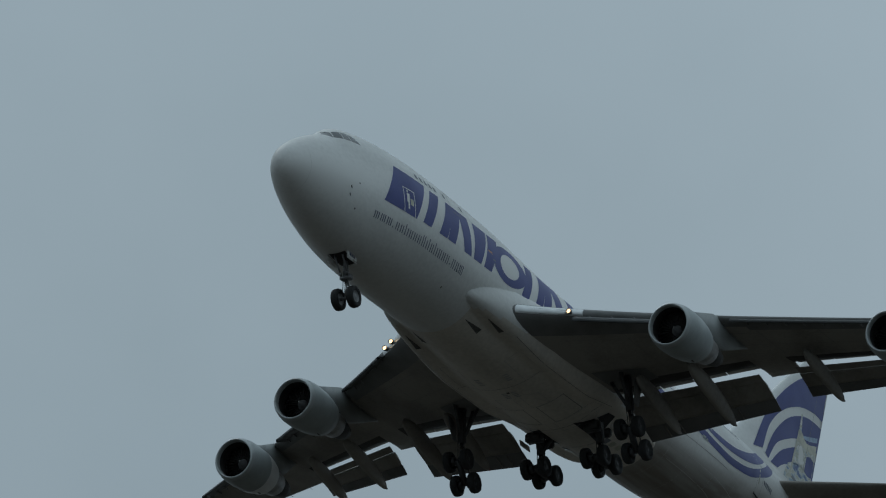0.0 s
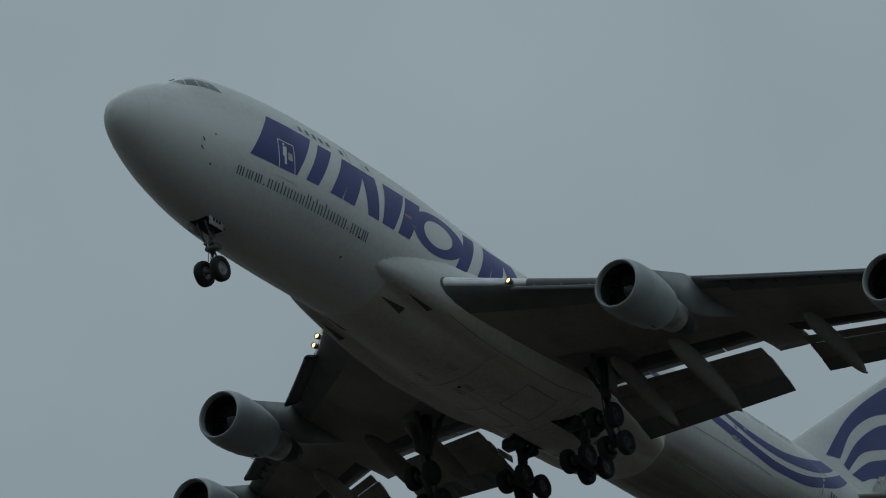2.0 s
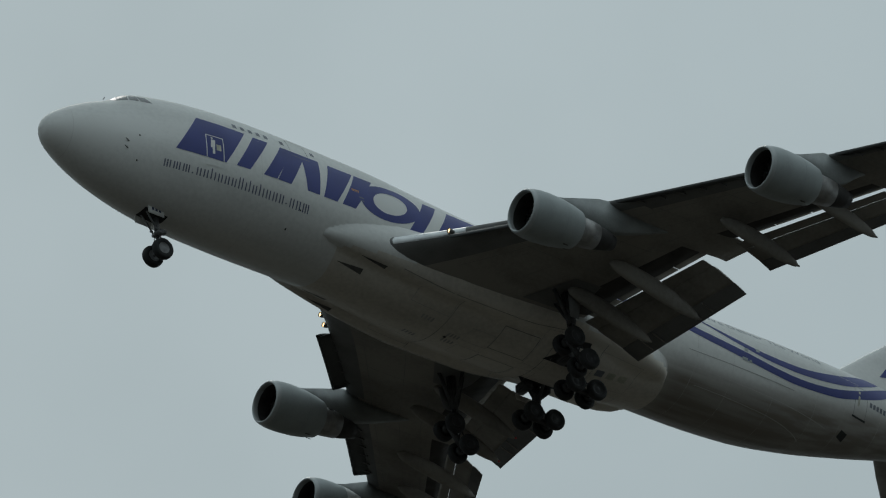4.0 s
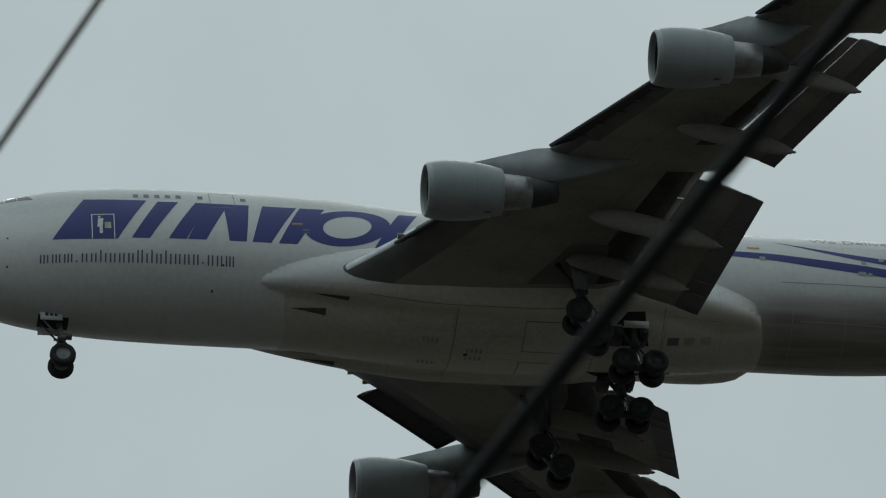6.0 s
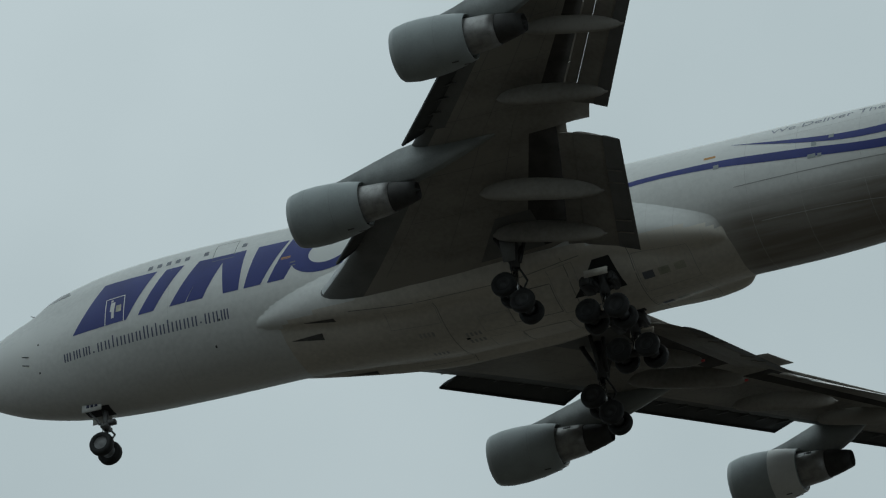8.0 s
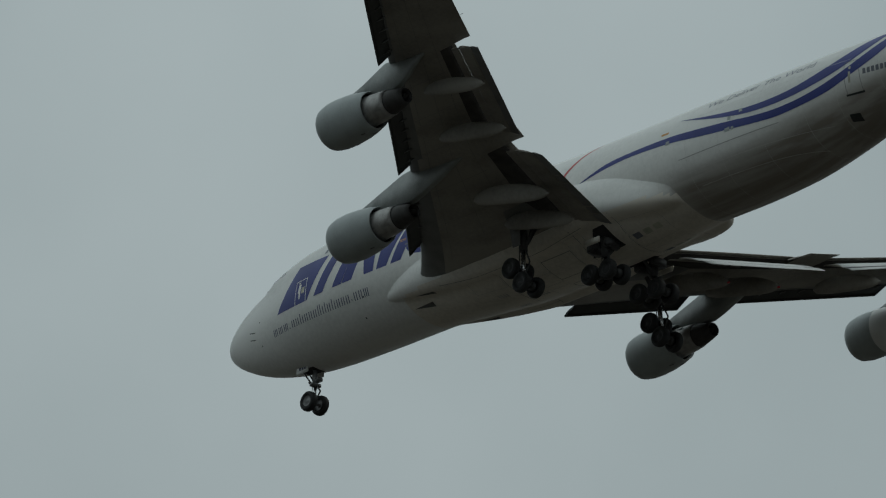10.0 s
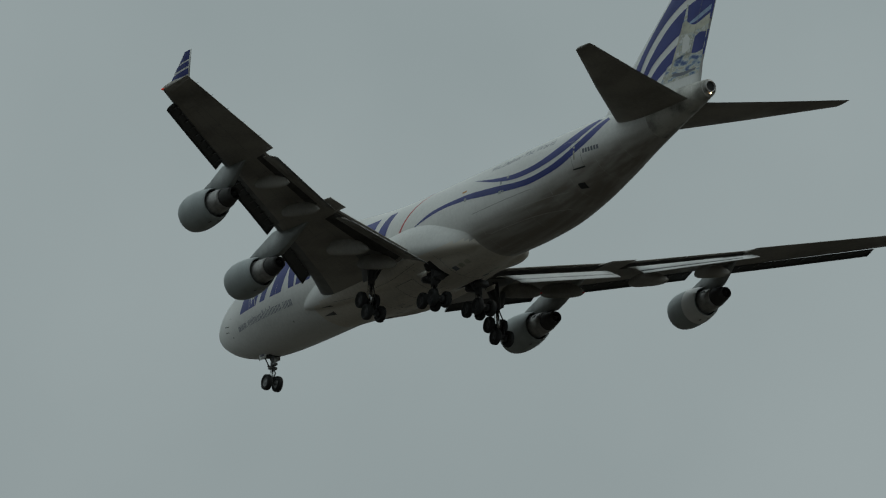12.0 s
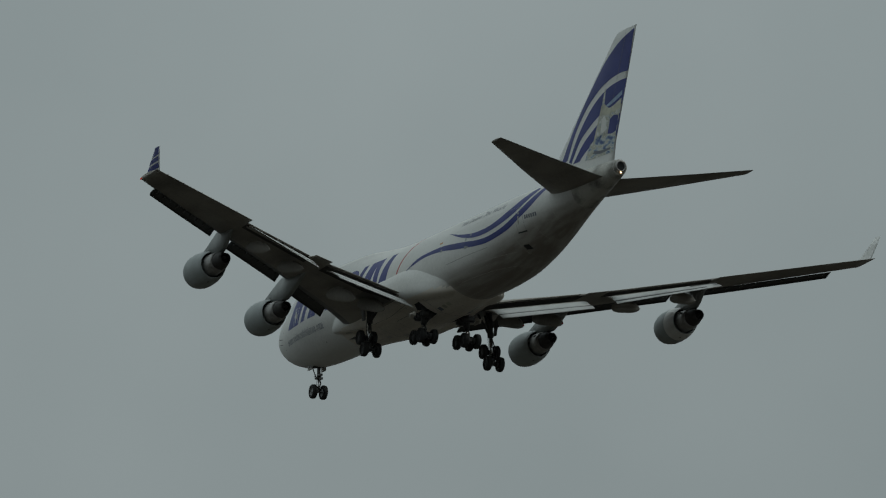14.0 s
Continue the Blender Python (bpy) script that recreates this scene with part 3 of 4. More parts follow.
def build_wing(side):
    rings = []
    for i in range(len(WY) - 1):
        steps = 8 if WY[i + 1] - WY[i] > 1 else 1
        for k in range(steps):
            y = WY[i] + (WY[i + 1] - WY[i]) * k / steps
            rings.append(wing_ring(y, float(np.interp(y, WY, WTE)), side))
    rings.append(wing_ring(31.45, 50.15, side))
    rings.insert(0, wing_ring(2.2, 33.5, side))
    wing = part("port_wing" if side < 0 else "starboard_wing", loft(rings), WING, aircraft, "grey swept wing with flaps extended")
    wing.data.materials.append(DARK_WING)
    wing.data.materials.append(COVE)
    # downward faces just ahead of the flaps take the cove's shade as colour
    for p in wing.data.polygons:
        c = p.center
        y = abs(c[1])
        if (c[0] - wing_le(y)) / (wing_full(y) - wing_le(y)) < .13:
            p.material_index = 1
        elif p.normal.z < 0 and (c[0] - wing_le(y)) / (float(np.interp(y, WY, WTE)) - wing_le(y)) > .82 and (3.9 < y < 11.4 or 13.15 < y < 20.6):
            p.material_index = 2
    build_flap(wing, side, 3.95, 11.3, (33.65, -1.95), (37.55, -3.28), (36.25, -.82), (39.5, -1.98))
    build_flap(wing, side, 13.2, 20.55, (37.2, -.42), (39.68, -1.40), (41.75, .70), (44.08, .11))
    for ya, yb, n, reach in ((4.0, 11.3, 4, .48), (13.25, 20.5, 4, .24)):
        for k in range(n):
            y0, y1 = ya + (yb - ya) * k / n + .03, ya + (yb - ya) * (k + 1) / n - .03
            pts = []
            for y, back in ((y0, 0), (y1, 0), (y1, 1), (y0, 1)):
                te = float(np.interp(y, WY, WTE))
                x = te - .25 + back * (reach + .25)
                pts.append((x, side * y, sum(wing_point(y, te - .25)) / 2 + .06 - math.tan(wing_tilt(y) + .05) * back * reach))
            part("spoiler", slab(pts, .05), WING, wing)
    build_canoe(wing, side, 6.2, 30.9, -2.1, 36.7, -3.45, .50)
    build_canoe(wing, side, 9.2, 31.5, -1.7, 37.78, -3.13, .52)
    build_canoe(wing, side, 14.9, 34.8, -.72, 40.32, -1.75, .45)
    build_canoe(wing, side, 18.8, 37.75, -.05, 42.7, -1.07, .42)
    for y0, y1 in ((6.2, 10.95), (12.9, 19.6), (21.9, 29.8)):
        build_krueger(wing, side, y0, y1, 1.2 if y1 < 20 else 1.0)
    # bare metal strip round the inboard leading edge
    rows = []
    for k in range(9):
        y = 3.6 + 2.75 * k / 8
        le, ch = wing_le(y), wing_full(y) - wing_le(y)
        pts = [(le + c * ch, side * y, wing_point(y, le + c * ch)[0] + .012) for c in (.02, .012, .006, .002)]
        pts += [(le - .012, side * y, wing_point(y, le)[0])]
        pts += [(le + c * ch, side * y, wing_point(y, le + c * ch)[1] - .012) for c in (.002, .005)]
        rows.append(pts)
    bm = bmesh.new()
    grid = [[bm.verts.new(p) for p in r] for r in rows]
    for r, q in zip(grid, grid[1:]):
        for n in range(len(r) - 1):
            bm.faces.new((r[n], r[n + 1], q[n + 1], q[n]))
    part("leading_edge_strip", bm, BARE, wing, "bare metal leading edge strip")
    # winglet, canted outward
    st = []
    for u in (0, .08, .3, .6, 1.0):
        le, ch = 46.95 + 2.9 * u, 3.0 - 2.0 * u
        y, z = 31.1 + .2 * u ** .5 + .25 * u, wing_z(31.4) - .02 + 1.85 * u
        ring = []
        for c in FOIL_X:
            h = foil(c, .08, 0)[0] * ch
            ring.append((le + c * ch, side * (y + h), z))
        for c in FOIL_X[-2:0:-1]:
            h = foil(c, .08, 0)[0] * ch
            ring.append((le + c * ch, side * (y - h), z))
        st.append(ring)
    wl = part("winglet", loft(st), WHITE, wing, "upswept winglet with blue bands")
    part("tip_light", turned([(46.4, .001), (46.5, .07), (46.7, .08), (46.9, .001)], 10, "x", (0, side * 31.42, wing_z(31.4))), RED_LAMP if side < 0 else GLASS, wing)
    for x, y, z in ((23.05, 5.85, -.90), (22.2, 5.0, -.98))[:1 if side < 0 else 2]:
        lamp = part("landing_light", turned([(x, .001), (x + .005, .12)], 16, "x", (0, side * y, z)), LAMP, wing, "lit landing light in the leading edge")
        part("lamp_housing", turned([(x - .05, .13), (x - .05, .145), (x + .1, .15), (x + .35, .08), (x + .4, .001)], 16, "x", (0, side * y, z)), STRUT, lamp)
    # winglet paint
    if side < 0:
        blade = lambda x, z: wing_blade(x, z)
        zb = wing_z(31.4)
        for z0, z1 in ((.15, .55), (.68, 1.02), (1.12, 1.8)):
            q = [((47.1 + 1.45 * z0, zb + z0), (49.85 + .45 * z0, zb + z0 + .12), (49.8 + .48 * z1, zb + z1 + (.12 if z1 < 1.5 else 0)), (47.2 + 1.45 * z1, zb + z1))]
            decal(q, "blue_band", BLUE, wl, "blue band on the winglet", skin=wing_blade, nx=5, ny=4, lift=.008)
    for y in (22.5, 24.5, 26.5, 28.5, 30.3):
        te = float(np.interp(y, WY, WTE))
        part("static_wick", rod((te - .05, side * y, sum(wing_point(y, te)) / 2), (te + .28, side * y, sum(wing_point(y, te)) / 2 - .02), .012, 6), BLACK, wing)
    # seams of the lower skin
    for c in (.2, .42, .6):
        bm = bmesh.new()
        prev = None
        for k in range(25):
            y = 4.5 + 26.5 * k / 24
            x = wing_le(y) + c * (wing_full(y) - wing_le(y))
            row = [bm.verts.new((x + d, side * y, wing_point(y, x + d)[1] - .008)) for d in (0, .03)]
            if prev:
                bm.faces.new((prev[0], prev[1], row[1], row[0]))
            prev = row
        part("panel_seam", bm, SEAM, wing)
    for y in (7.5, 10.2, 13.4, 16.2, 18.9, 22.2, 25.5, 28.5):
        bm = bmesh.new()
        prev = None
        for k in range(9):
            x = wing_le(y) + (.14 + .5 * k / 8) * (wing_full(y) - wing_le(y))
            row = [bm.verts.new((x, side * (y + d), wing_point(y + d, x)[1] - .008)) for d in (0, .025)]
            if prev:
                bm.faces.new((prev[0], prev[1], row[1], row[0]))
            prev = row
        part("panel_seam", bm, SEAM, wing)
    # brackets across the trailing inboard flap
    for y in (5.1, 5.9, 8.4, 9.2):
        u = (y - 3.95) / 7.41
        a, b = Vector((33.65 + 2.6 * u, 0, -1.95 + 1.13 * u)), Vector((37.48 + 1.94 * u, 0, -3.27 + 1.31 * u))
        p, q = a + (b - a) * .74, a + (b - a) * .97
        part("flap_bracket", slab([(p.x, side * y, p.z - .03), (q.x, side * y, q.z - .03), (q.x, side * (y + .06), q.z - .03), (p.x, side * (y + .06), p.z - .03)], .05), WING, wing)
    return wing


wings = {s: build_wing(s) for s in (-1, 1)}


# ---------------------------------------------------------------- aircraft: engines
def build_engine(side, y, x, z):
    eng = new("engine")
    eng.parent = aircraft
    cowl = part("cowl", turned([(3.3, 1.0), (3.62, 1.06), (3.6, 1.09), (3.0, 1.24), (2.3, 1.35), (1.4, 1.41), (.7, 1.39), (.25, 1.31)], 48), NACELLE, eng, "grey painted fan cowl")
    for cx, cr in ((.95, 1.407), (2.25, 1.364)):
        part("cowl_seam", turned([(cx, cr), (cx + .02, cr)], 48), COWL_SEAM, cowl)
    for cx, a in ((2.7, 262), (3.1, 285)):
        rr = float(np.interp(cx, [1.4, 2.3, 3.0], [1.41, 1.35, 1.24])) + .006
        q = [(cx + dx, rr * math.cos(radians(a + da)), rr * math.sin(radians(a + da))) for dx, da in ((0, 0), (.34, 0), (.34, 3.5), (0, 3.5))]
        part("cowl_vent", slab(q, .012), SCOOP, cowl, "small dark cowl vent")
    for cx in (3.98, 4.08, 4.18, 4.28):
        q = [(cx + dx, side * -.84 * math.cos(radians(b)), .84 * math.sin(radians(b))) for dx, b in ((0, 28), (.06, 28), (.06, 40), (0, 40))]
        part("core_slot", slab(q, .02), BLACK, eng, "dark slot in the core cowl")
    part("spinner_mark", slab([(.86, .10, .10), (.98, .17, .17), (.99, .10, .22), (.88, .05, .13)], .02), WHITE, eng, "white spiral mark on the spinner")
    part("inlet_lip", turned([(.27, 1.312), (.10, 1.27), (.02, 1.21), (0, 1.17), (.04, 1.13), (.16, 1.10), (.32, 1.09)], 48), LIP, eng, "bare metal inlet lip")
    # duct and blades coloured dark for the shade inside the inlet
    part("inlet_duct", turned([(.30, 1.09), (.7, 1.12), (1.25, 1.18)], 48), SOOT_AND_SHADE, eng)
    for k in range(28):
        if not build_engine.blade:
            v = [(1.08, .32 * math.cos(.1), -.32 * math.sin(.1)), (1.26, .32 * math.cos(.1), .32 * math.sin(.1)),
                 (1.34, 1.13 * math.cos(.1), 1.13 * math.sin(.1)), (1.06, 1.13 * math.cos(.1), -1.13 * math.sin(.1))]
            build_engine.blade.append(part("fan_blade", slab(v, .02), SOOT_AND_SHADE, eng))
        else:
            share(build_engine.blade[0], eng, pose(0, 0, 0, k * 360 / 28, 0, 0))
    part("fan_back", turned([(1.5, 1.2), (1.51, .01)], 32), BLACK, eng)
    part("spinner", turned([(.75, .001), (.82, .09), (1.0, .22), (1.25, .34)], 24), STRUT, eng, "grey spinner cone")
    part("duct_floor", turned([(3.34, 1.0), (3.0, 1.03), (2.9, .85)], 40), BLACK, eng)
    part("core_cowl", turned([(2.9, .93), (3.6, .87), (4.4, .81), (5.0, .74), (4.98, .70)], 40), STEEL, eng, "bare metal core cowl")
    part("nozzle", turned([(4.9, .70), (5.2, .68), (5.8, .55), (6.28, .42), (6.26, .38), (5.6, .36)], 36), SOOT_AND_SHADE, eng, "sooty dark exhaust nozzle")
    part("exhaust_cone", turned([(5.7, .30), (6.1, .18), (6.4, .02)], 20), SOOT_AND_SHADE, eng)
    eng.matrix_basis = pose(x, side * y, z, 0, -1.5, 0)
    # pylon
    rings = []
    reach = 5.8 if y < 15 else 3.6
    for u in (0, .08, .16, .24, .32, .40, .48, .56, .64, .72, .80, .88, .95, 1):
        px = x + 1.2 + u * (wing_le(y) + reach - x - 1.2)
        inboard = px > wing_le(y) + .4
        low = wing_point(y, px)[1]
        zb = float(np.interp(px - x, [1.2, 3.3, 3.7, 5.2, 6.3, 7.4], [z + 1.34, z + 1.0, z + .80, z + .62, z + .60, z + .80]))
        if inboard:
            v = ease((px - wing_le(y) - .4) / (reach - .4))
            zb = min(zb, low) * (1 - v) + (low - .03) * v
            zt = low + .1
        else:
            zt = float(np.interp(px, [x + 1.2, x + 2.6, wing_le(y), wing_le(y) + .4], [z + 1.38, z + 1.60, wing_z(y) - .02, wing_z(y) - .08]))
        zt = max(zt, zb + .04)
        w = .03 + .22 * min(1, u * 6) ** .6 * (1 - u ** 3)
        rings.append([(px, side * y + dx * w, zz) for dx, zz in ((-1, zb + .03), (-1, zt - .02), (-.5, zt), (.5, zt), (1, zt - .02), (1, zb + .03), (.5, zb), (-.5, zb))])
    bm = loft([[Vector(p) - Vector((x, side * y, z)) for p in r] for r in rings])
    part("pylon", bm, PYLON, eng, "grey engine pylon")
    if side > 0 and y > 15:
        part("reverser_sleeve", turned([(2.2, 1.372), (2.6, 1.325), (3.0, 1.252), (3.58, 1.105)], 48), WHITE, eng, "paler replacement reverser sleeve")
    return eng


build_engine.blade = []
for side in (-1, 1):
    build_engine(side, 11.92, 23.28, -2.77)
    build_engine(side, 21.0, 32.55, -1.46)


# ---------------------------------------------------------------- aircraft: tail
FIN = [(3.3, 54.1, 67.5), (5.0, 56.25, 67.75), (9.0, 61.3, 69.25), (13.0, 66.45, 70.75), (13.75, 67.4, 71.05)]


def fin_ends(z):
    zs = [f[0] for f in FIN]
    return float(np.interp(z, zs, [f[1] for f in FIN])), float(np.interp(z, zs, [f[2] for f in FIN]))


def fin_half(x, z):
    le, te = fin_ends(z)
    return foil(min(max((x - le) / (te - le), 0), 1), .095, 0)[0] * (te - le)


def build_fin():
    rings = []
    for z in (3.0, 3.3, 4, 5, 6.5, 8, 9, 10.5, 12, 13, 13.5, 13.7, 13.78):
        le, te = fin_ends(z)
        le += .15 * max(0, (z - 13.4) / .38) ** 2
        ring = [(le + c * (te - le), foil(c, .095, 0)[0] * (te - le) * (1 if z < 13.6 else .5), z) for c in FOIL_X]
        rings.append(ring + [(p[0], -p[1], p[2]) for p in ring[-2:0:-1]])
    fin = part("fin", loft(rings), WHITE, aircraft, "white tail fin with blue curved bands")
    return fin


fin = build_fin()


def build_stab(side):
    rings = []
    for y, le, te, z in ((.4, 58.1, 67.0, 2.25), (1.6, 59.2, 67.3, 2.38), (6, 63.4, 68.6, 2.95), (10.5, 67.95, 70.05, 3.55), (10.75, 68.2, 70.1, 3.58), (10.83, 68.4, 70.08, 3.595)):
        ring = []
        for c in FOIL_X:
            ring.append((le + c * (te - le), side * y, z + foil(c, .09, 0)[0] * (te - le)))
        for c in FOIL_X[-2:0:-1]:
            ring.append((le + c * (te - le), side * y, z - foil(c, .09, 0)[0] * (te - le)))
        rings.append(ring)
    return part("tailplane", loft(rings), WING, aircraft, "grey swept tailplane")


stabs = {s: build_stab(s) for s in (-1, 1)}


# ---------------------------------------------------------------- aircraft: landing gear
def tyre_mesh(r=0.62, w=0.44):
    h = w / 2
    return turned([(-h * .72, r * .55), (-h * .95, r * .68), (-h, r * .82), (-h * .8, r * .95), (-h * .4, r), (h * .4, r), (h * .8, r * .95), (h, r * .82), (h * .95, r * .68), (h * .72, r * .55)], 36, "y")


def hub_mesh(r=0.62, w=0.44):
    h = w / 2
    bm = turned([(-h * .70, r * .56), (-h * .55, r * .5), (-h * .35, r * .3), (-h * .6, r * .18), (-h * .62, .001)], 24, "y")
    turned([(h * .70, r * .56), (h * .55, r * .5), (h * .35, r * .3), (h * .6, r * .18), (h * .62, .001)], 24, "y", bm=bm)
    return bm


def add_wheel(gear, x, y, z, rim=None):
    wheel = new("wheel")
    wheel.parent = gear
    if not add_wheel.tyre:
        add_wheel.tyre.append(part("tyre", tyre_mesh(), RUBBER, wheel, "black rubber tyre"))
        add_wheel.tyre.append(part("rim", hub_mesh(), HUB, wheel, "dark alloy wheel rim"))
    else:
        share(add_wheel.tyre[0], wheel, Matrix())
        if rim:
            part("rim", hub_mesh(), rim, wheel, "grey alloy wheel rim")
        else:
            share(add_wheel.tyre[1], wheel, Matrix())
    wheel.matrix_basis = pose(x, y, z)


add_wheel.tyre = []


def build_nose_gear():
    gear = new("nose_gear")
    gear.parent = aircraft
    x = 7.67
    for s in (-1, 1):
        add_wheel(gear, x, s * .47, -4.83, NOSE_HUB)
    part("strut", rod((x - .1, 0, -2.5), (x, 0, -3.75), .15, 16), STRUT, gear, "grey enamelled oleo strut")
    part("oleo", rod((x, 0, -3.7), (x, 0, -4.75), .095, 14), CHROME, gear, "chromed oleo piston")
    part("axle", rod((x, -.6, -4.83), (x, .6, -4.83), .09, 12), STRUT, gear)
    bm = rod((x - .12, .2, -3.6), (x - .9, .25, -2.6), .05)
    rod((x - .12, -.2, -3.6), (x - .9, -.25, -2.6), .05, bm=bm)
    part("drag_brace", bm, STRUT, gear)
    bm = rod((x + .14, 0, -3.7), (x + .48, 0, -4.15), .05)
    rod((x + .48, 0, -4.15), (x + .12, 0, -4.6), .05, bm=bm)
    part("torque_link", bm, STRUT, gear)
    bm = box((x - .2, -.32, -3.75), (x + .2, .32, -3.55), bevel=.03)
    box((x + .1, -.14, -3.5), (x + .5, .14, -3.3), bm)
    part("steering_collar", bm, STRUT, gear)
    for s in (-1, 1):
        part("hydraulic_line", rod((x - .12, s * .1, -2.7), (x - .14, s * .13, -4.5), .02, 6), BLACK, gear)
        part("taxi_light", turned([(x - .34, .001), (x - .33, .09), (x - .2, .06)], 12, "x", (0, s * .2, -3.45)), STRUT, gear)
        door = part("gear_door", box((6.62, s * .62 - .02, -2.92), (7.68, s * .62 + .02, -2.25), bevel=.01), WHITE, gear, "small white nose gear door")
        if s < 0:
            for k in range(3):
                part("number_bar", box((6.86 + .22 * k, -.648, -2.70), (7.02 + .22 * k, -.642, -2.46)), INK, door, "dark fleet number bar")
    # no opening is cut: a flat black sheet stands for the shaded nose well
    belly_decal([((6.55, -.5), (8.0, -.5), (8.0, .5), (6.55, .5))], "well_shade_sheet", BLACK, gear, "black sheet for the shade in the nose gear well")


def build_bogie(name, side, x, y, z, tilt, top):
    gear = new(name)
    gear.parent = aircraft
    c, s = math.cos(radians(tilt)), math.sin(radians(tilt))
    for d in (-1, 1):
        for e in (-1, 1):
            add_wheel(gear, x + d * .735 * c, side * y + e * .56, z - d * .735 * s)
        part("axle", rod((x + d * .735 * c, side * y - .6, z - d * .735 * s), (x + d * .735 * c, side * y + .6, z - d * .735 * s), .09), MAIN_STRUT, gear)
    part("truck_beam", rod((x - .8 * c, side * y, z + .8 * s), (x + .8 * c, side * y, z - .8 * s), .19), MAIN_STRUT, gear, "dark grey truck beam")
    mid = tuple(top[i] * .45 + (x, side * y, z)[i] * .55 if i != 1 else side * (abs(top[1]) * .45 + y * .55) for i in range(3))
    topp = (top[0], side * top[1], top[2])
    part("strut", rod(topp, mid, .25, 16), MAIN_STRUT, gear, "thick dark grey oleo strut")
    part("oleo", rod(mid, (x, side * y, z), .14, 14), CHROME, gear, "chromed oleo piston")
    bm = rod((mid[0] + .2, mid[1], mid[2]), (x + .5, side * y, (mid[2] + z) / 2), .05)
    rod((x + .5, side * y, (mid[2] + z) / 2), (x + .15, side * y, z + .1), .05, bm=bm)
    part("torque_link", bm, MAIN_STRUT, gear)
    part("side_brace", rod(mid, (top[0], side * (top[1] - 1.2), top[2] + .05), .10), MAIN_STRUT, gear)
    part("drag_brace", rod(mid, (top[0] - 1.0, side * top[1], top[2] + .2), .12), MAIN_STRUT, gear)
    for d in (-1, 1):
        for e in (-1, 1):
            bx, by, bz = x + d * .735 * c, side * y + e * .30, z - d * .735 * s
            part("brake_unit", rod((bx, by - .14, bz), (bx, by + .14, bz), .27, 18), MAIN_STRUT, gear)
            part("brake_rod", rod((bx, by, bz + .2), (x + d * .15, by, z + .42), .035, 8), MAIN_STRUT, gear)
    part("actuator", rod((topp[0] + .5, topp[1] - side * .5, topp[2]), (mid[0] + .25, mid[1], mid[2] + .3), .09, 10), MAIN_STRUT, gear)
    for k in (-1, 1):
        part("hydraulic_line", rod((topp[0] - .22, topp[1] + k * .16, topp[2]), (x - .1, side * y + k * .2, z + .25), .025, 6), BLACK, gear)
    return gear


for side in (-1, 1):
    g = build_bogie("wing_gear", side, 31.88, 5.5, -5.45, 50, (31.5, 5.3, -1.55))
    part("gear_door", slab([(31.1, side * 6.0, -2.1), (31.95, side * 6.0, -2.1), (31.9, side * 5.85, -3.5), (31.3, side * 5.85, -3.5)], .05), DARK_WING, g, "dark grey strut door")
    g = build_bogie("body_gear", side, 34.95, 1.92, -5.02, 2, (34.8, 1.9, -2.6))
    part("gear_door", slab([(34.2, side * 2.95, -3.05), (35.4, side * 2.95, -3.05), (35.4, side * 2.9, -3.4), (34.2, side * 2.9, -3.4)], .05), BELLY, g, "off-white body gear door")
for side in (-1, 1):
    for lo, hi in (((33.7, 1.35, -3.5), (34.3, 2.4, -2.9)), ((35.1, 1.3, -3.45), (35.5, 2.4, -2.9))):
        part("gear_trunnion", box((lo[0], min(side * lo[1], side * hi[1]), lo[2]), (hi[0], max(side * lo[1], side * hi[1]), hi[2]), bevel=.1), MAIN_STRUT, fuselage, "dark gear trunnion in the well")
    # flat dark sheets stand for the shade in the body and wing gear wells
    belly_decal([((33.0, side * 1.1), (35.7, side * 1.1), (35.35, side * 2.65), (34.5, side * 2.65))], "well_shade_sheet", BLACK, fuselage, "black sheet for the shade in the body gear well")
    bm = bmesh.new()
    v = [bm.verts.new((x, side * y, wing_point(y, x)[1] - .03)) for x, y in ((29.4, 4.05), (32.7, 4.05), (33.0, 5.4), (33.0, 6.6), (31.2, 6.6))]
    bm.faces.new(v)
    part("well_shade_sheet", bm, DARK_WING, wings[side], "dark sheet for the shade in the wing gear well")


# ---------------------------------------------------------------- livery and small details
def ring_seam(x, w, parent, seg=64, material=None):
    r0, r1 = body_ring(x, seg), body_ring(x + w, seg)
    grow = lambda r: [(p[0], p[1] * 1.003, Z0 + f_mid(x) + (p[2] - Z0 - f_mid(x)) * 1.003) for p in r]
    part("panel_seam", loft([grow(r0), grow(r1)], False), material or SEAM, parent)


def lettering(words, x0, z0, length, height, parent):
    """Words in the built-in font, laid on the port skin."""
    curve = bpy.data.curves.new("lettering", "FONT")
    curve.body, curve.size, curve.resolution_u = words, 1.0, 3
    ob = bpy.data.objects.new("lettering", curve)
    scene.collection.objects.link(ob)
    me = bpy.data.meshes.new_from_object(ob.evaluated_get(bpy.context.evaluated_depsgraph_get()))
    bpy.data.objects.remove(ob)
    bm = bmesh.new()
    bm.from_mesh(me)
    bmesh.ops.subdivide_edges(bm, edges=[e for e in bm.edges if e.calc_length() > .3], cuts=1)
    w = max(v.co.x for v in bm.verts)
    for v in bm.verts:
        x, z = x0 + v.co.x / w * length, z0 + v.co.y * height
        v.co = (x, -(body_half(x, z) + .014), z)
    part("lettering", bm, PALE_INK, parent, "grey slogan reading We Deliver The World")


build_nose_gear()


